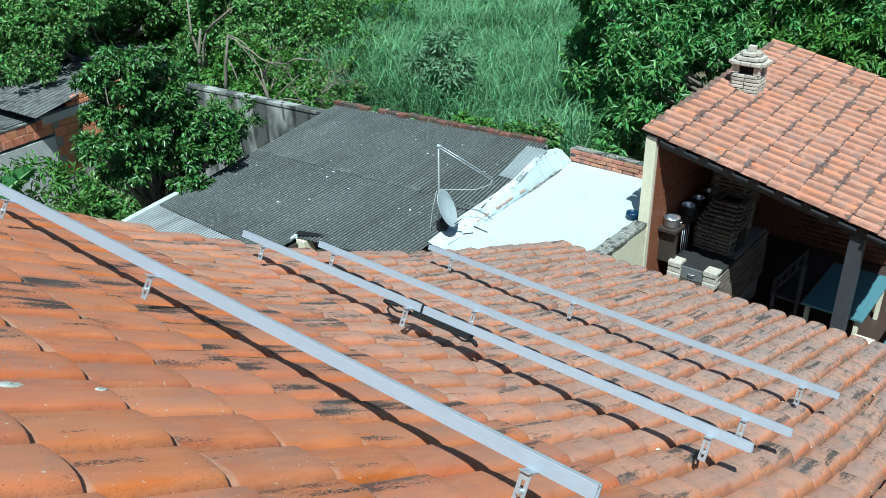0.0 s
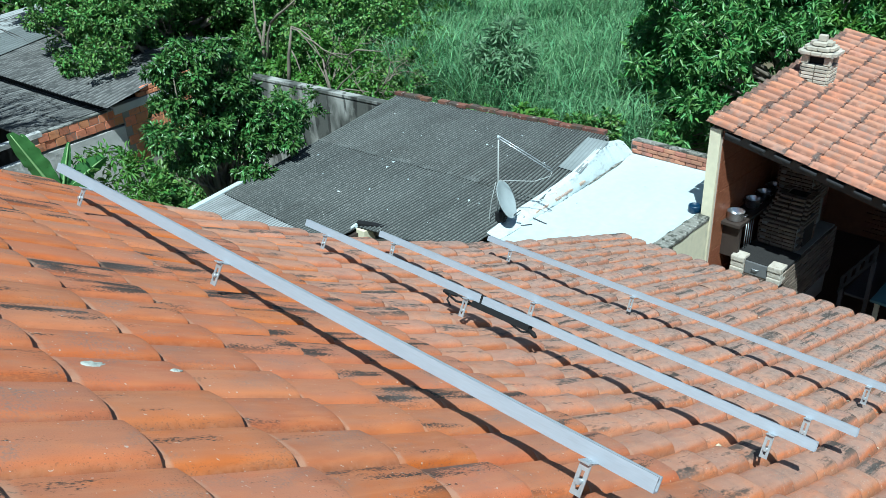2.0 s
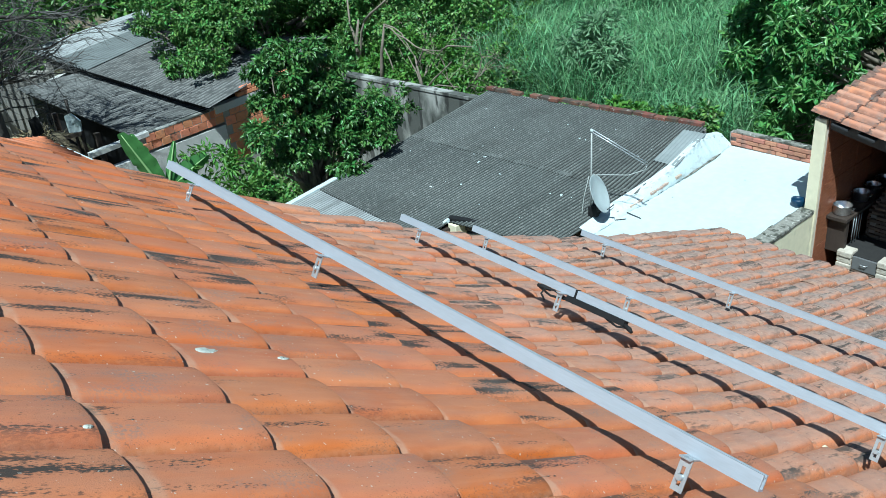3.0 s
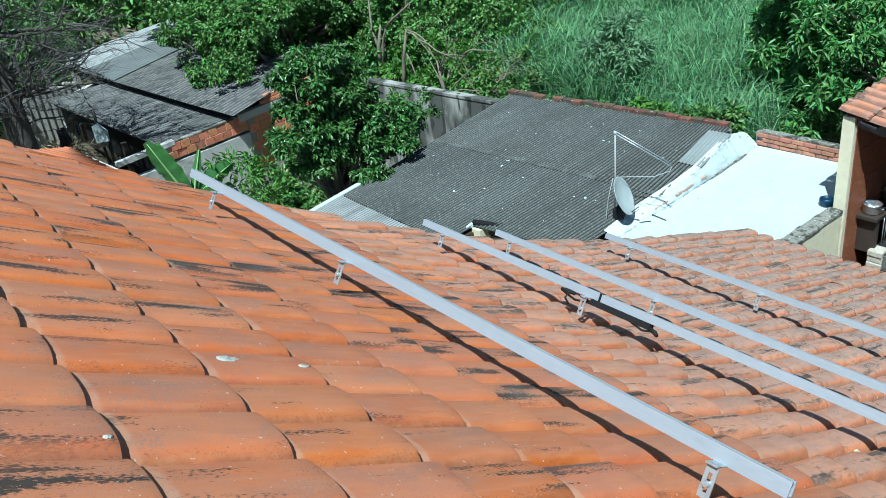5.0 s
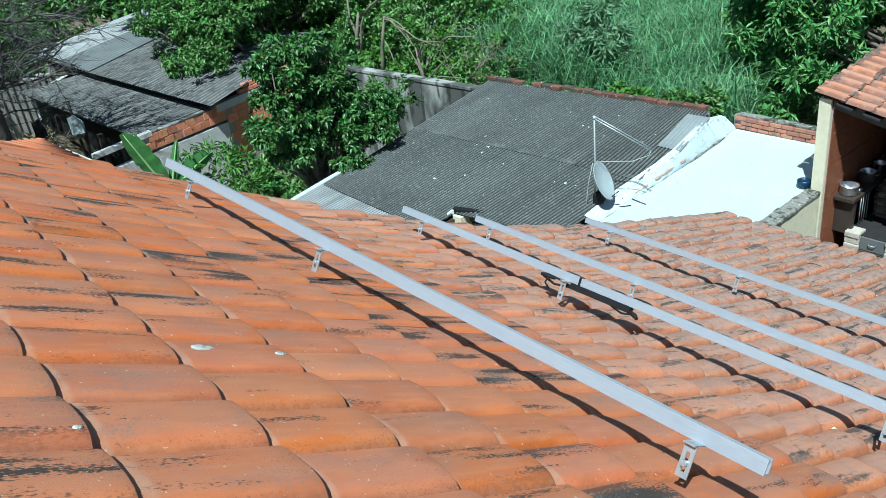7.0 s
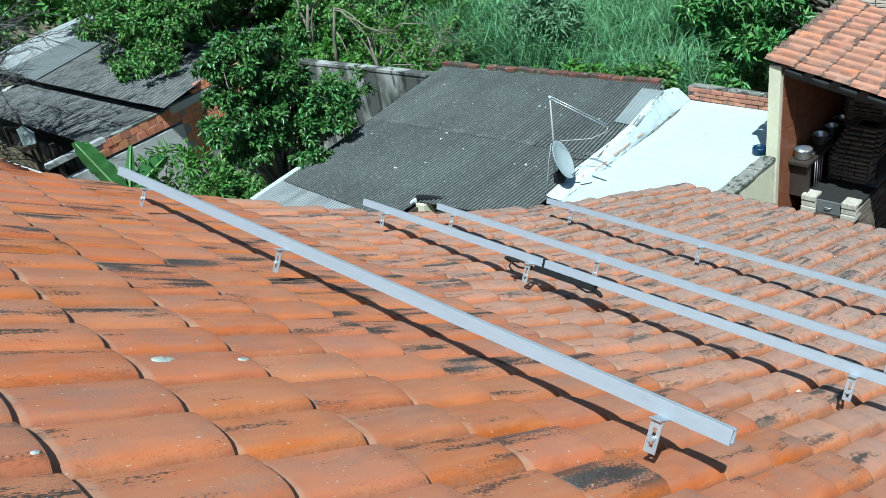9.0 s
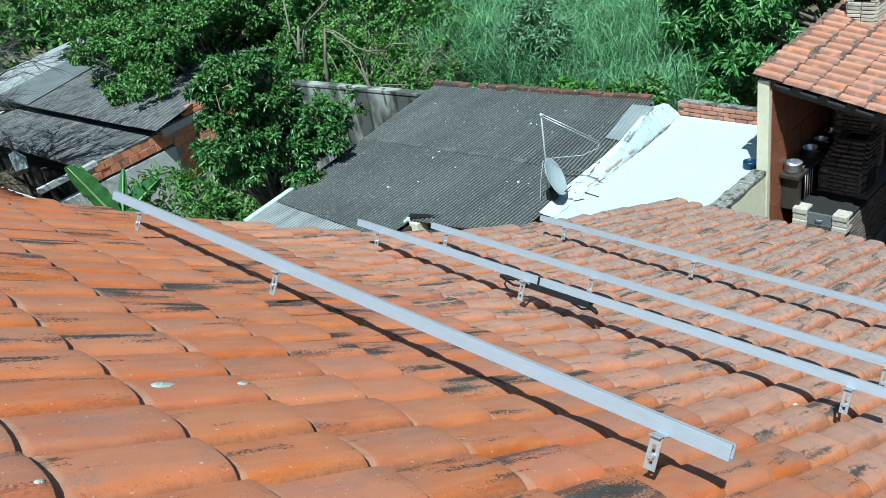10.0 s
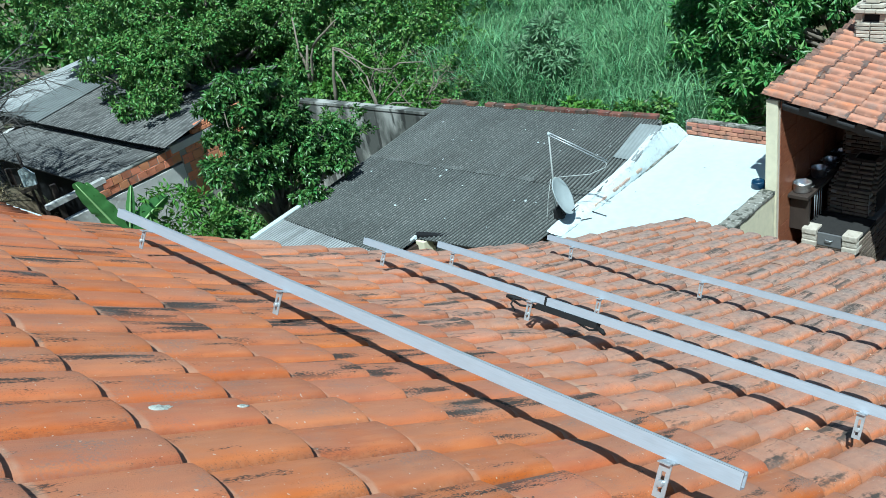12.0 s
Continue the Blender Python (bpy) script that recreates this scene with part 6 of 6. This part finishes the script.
part("cord", tube([(1.35, 16.5, -2.93), (2.3, 16.3, -2.98), (3.1, 16.9, -2.95)], 0.006, 5), M_BLACK, line)
part("pole", tube([(3.1, 16.9, GROUND), (3.1, 16.9, -2.95)], 0.03, 6), M_WOOD, line)

# undergrowth below the glossy tree
for k, (x, y, z, sz) in enumerate(((5.9, 13.6, -4.7, 0.6), (5.2, 13.2, -4.8, 0.5), (6.6, 13.9, -4.5, 0.6), (4.3, 10.1, -4.25, 0.55), (3.7, 10.6, -4.1, 0.6), (5.0, 9.9, -4.5, 0.4))):
    tree("dark green undergrowth in the shade of the tree", "bush", (x, y, GROUND), [((x, y, z), (sz, sz, sz * 0.7)), ((x + 0.3, y + 0.3, z - 0.3), (sz * 0.7, sz * 0.7, sz * 0.5))],
         150, 14, 0.12, 0.06, M_LEAF_BUSH, 190 + k, 0.03, group="undergrowth", name="bush", tuft=0.12)

# banana plant
banana = thing("banana_plant", (2.36, 10.45, GROUND), "banana plant with broad upright green leaves", "banana plant")
part("stem", tube([(2.36, 10.45, GROUND), (2.38, 10.45, -3.9), (2.36, 10.43, -2.9)], [0.11, 0.09, 0.05], 10), M_LEAF_LIGHT, banana)


def banana_leaf(base, tip, width, sag, seed):
    """A broad blade, its halves folded up a little, with a wavy and here and there torn edge."""
    g = random.Random(seed)
    base, tip = Vector(base), Vector(tip)
    d = tip - base
    side = d.cross(Vector((0.5, 0.6, 0.3))).normalized()
    nrm = side.cross(d).normalized()
    bm = bmesh.new()
    rows = []
    n = 40
    wave = [g.uniform(0, 6.28) for _ in range(4)]
    torn = {s: set(g.sample(range(6, n - 4), 2)) for s in (-1, 1)}
    for i in range(n + 1):
        u = i / n
        w = width * math.sin(math.pi * min(1, 0.06 + u * 0.92)) ** 0.62 * (1 if i < n else 0.05)
        if i == 0:
            w = 0.02
        c = base + d * u + Vector((0, 0, -sag * u * u))
        row = []
        for s in (-1, -0.55, -0.04, 0.04, 0.55, 1):
            edge = abs(s) == 1
            reach = s * w * (0.84 if edge and i in torn[int(s)] else 1 + (0.05 * math.sin(u * 34 + wave[int(s > 0)]) if edge else 0))
            flap = (0.06 * abs(s) ** 2 * math.sin(u * 30 + wave[2 + int(s > 0)]) + 0.35 * abs(s)) * w
            row.append(bm.verts.new(c + side * reach + nrm * flap + d.normalized() * abs(s) * w * 0.35))
        rows.append(row)
    for a, b in zip(rows, rows[1:]):
        for k in range(5):
            bm.faces.new((a[k], a[k + 1], b[k + 1], b[k])).smooth = True
    return bm


for k, (tip, w, sag) in enumerate((((1.98, 10.56, -1.97), 0.175, 0.0), ((2.17, 10.72, -2.07), 0.10, 0.0), ((2.68, 10.5, -2.28), 0.065, 0.0), ((3.12, 10.48, -2.52), 0.15, 0.12), ((2.0, 10.3, -2.9), 0.15, 0.3), ((2.75, 9.95, -2.75), 0.15, 0.2))):
    root, tip = Vector((2.36, 10.43, -3.0)), Vector(tip)
    blade = part("leaf", banana_leaf(root, tip, w, sag, k), M_BANANA, banana)
    part("midrib", tube([root.lerp(tip, u) + Vector((0, -0.008, 0.008 - sag * u * u)) for u in (0, 0.25, 0.5, 0.75, 0.97)], [0.026, 0.021, 0.016, 0.011, 0.005], 6), M_RIB, blade, "pale green midrib")
tree("low bright green papaya-like shrub with feathery leaves", "shrub", (3.3, 10.7, GROUND), [((3.05, 10.5, -3.0), (0.4, 0.4, 0.28)), ((3.5, 10.5, -3.15), (0.45, 0.4, 0.25)), ((3.3, 10.4, -3.35), (0.55, 0.5, 0.3))], 105, 11, 0.12, 0.034, M_LEAF_LIGHT, 81, 0.03, name="shrub", tuft=0.12, gaps=0.35, loose=0.7, clump=0.2)


# tall grass field
def grass(name, n, seed, x0, x1, y0, y1, h0, h1, keep):
    g = np.random.default_rng(seed)
    x, y = g.uniform(x0, x1, n), g.uniform(y0, y1, n)
    k = keep(x, y)
    x, y = x[k], y[k]
    n = len(x)
    dist = np.hypot(x + 1.5, y + 0.7)
    wave = np.sin(x * 0.9) * np.sin(y * 0.8 + 1) + 0.5 * np.sin(x * 2.3 + y * 1.7)
    h = g.uniform(h0, h1, n) * (1 + 0.15 * wave)
    az = 1.2 * np.sin(x * 0.6 + y * 0.4) + g.normal(size=n) * 2.2
    lean = np.minimum(np.abs(g.normal(size=n)) * 0.38 + 0.08, 0.75)
    out = np.stack([np.cos(az), np.sin(az), 0 * az], 1)
    w = (0.003 + 0.00036 * dist) * g.uniform(0.7, 1.3, n)
    sa = g.uniform(0, 2 * np.pi, n)
    side = np.stack([np.cos(sa), np.sin(sa), 0 * sa], 1) * w[:, None]
    start = np.where(g.random(n) < 0.75, g.random(n) ** 0.7 * 1.5, 0.0) * (1 + 0.15 * wave)
    h = np.where(start > 0, h * 0.36, h)
    lean = np.where(start > 0, lean * 1.6 + 0.15, lean)
    root = np.stack([x, y, GROUND + start], 1)
    up = np.array([0, 0, 1.0])
    p1 = root + out * (h * lean * 0.5)[:, None] + up * (h * 0.65)[:, None]
    p2 = root + out * (h * lean * 1.7)[:, None] + up * (h * (0.98 - 0.3 * lean))[:, None]
    v = np.stack([root - side, root + side, p1 - side, p1 + side, p2], 1).reshape(-1, 3)
    k = np.arange(n)[:, None] * 5
    return blades(name, v, np.concatenate([k + a for a in ([0, 1, 3], [0, 3, 2], [2, 3, 4])], 1).reshape(-1, 3))


field = lambda x, y: ((y + 0.74 > 0.56 * (x + 1.49)) | (x > 22)) & (x > 11.2 + 0.02 * y) & ((y > 6.0) | (x > 14.4)) & (x * 1.45 - 3 > y * 0.95) & (y > -0.3 * x)
tagged(part("grass", grass("grass", 470000, 2, 10.5, 34, -6, 30, 1.1, 2.1, field), M_GRASS), "tall blue-green cane grass filling the field", "grass", kind="stuff")

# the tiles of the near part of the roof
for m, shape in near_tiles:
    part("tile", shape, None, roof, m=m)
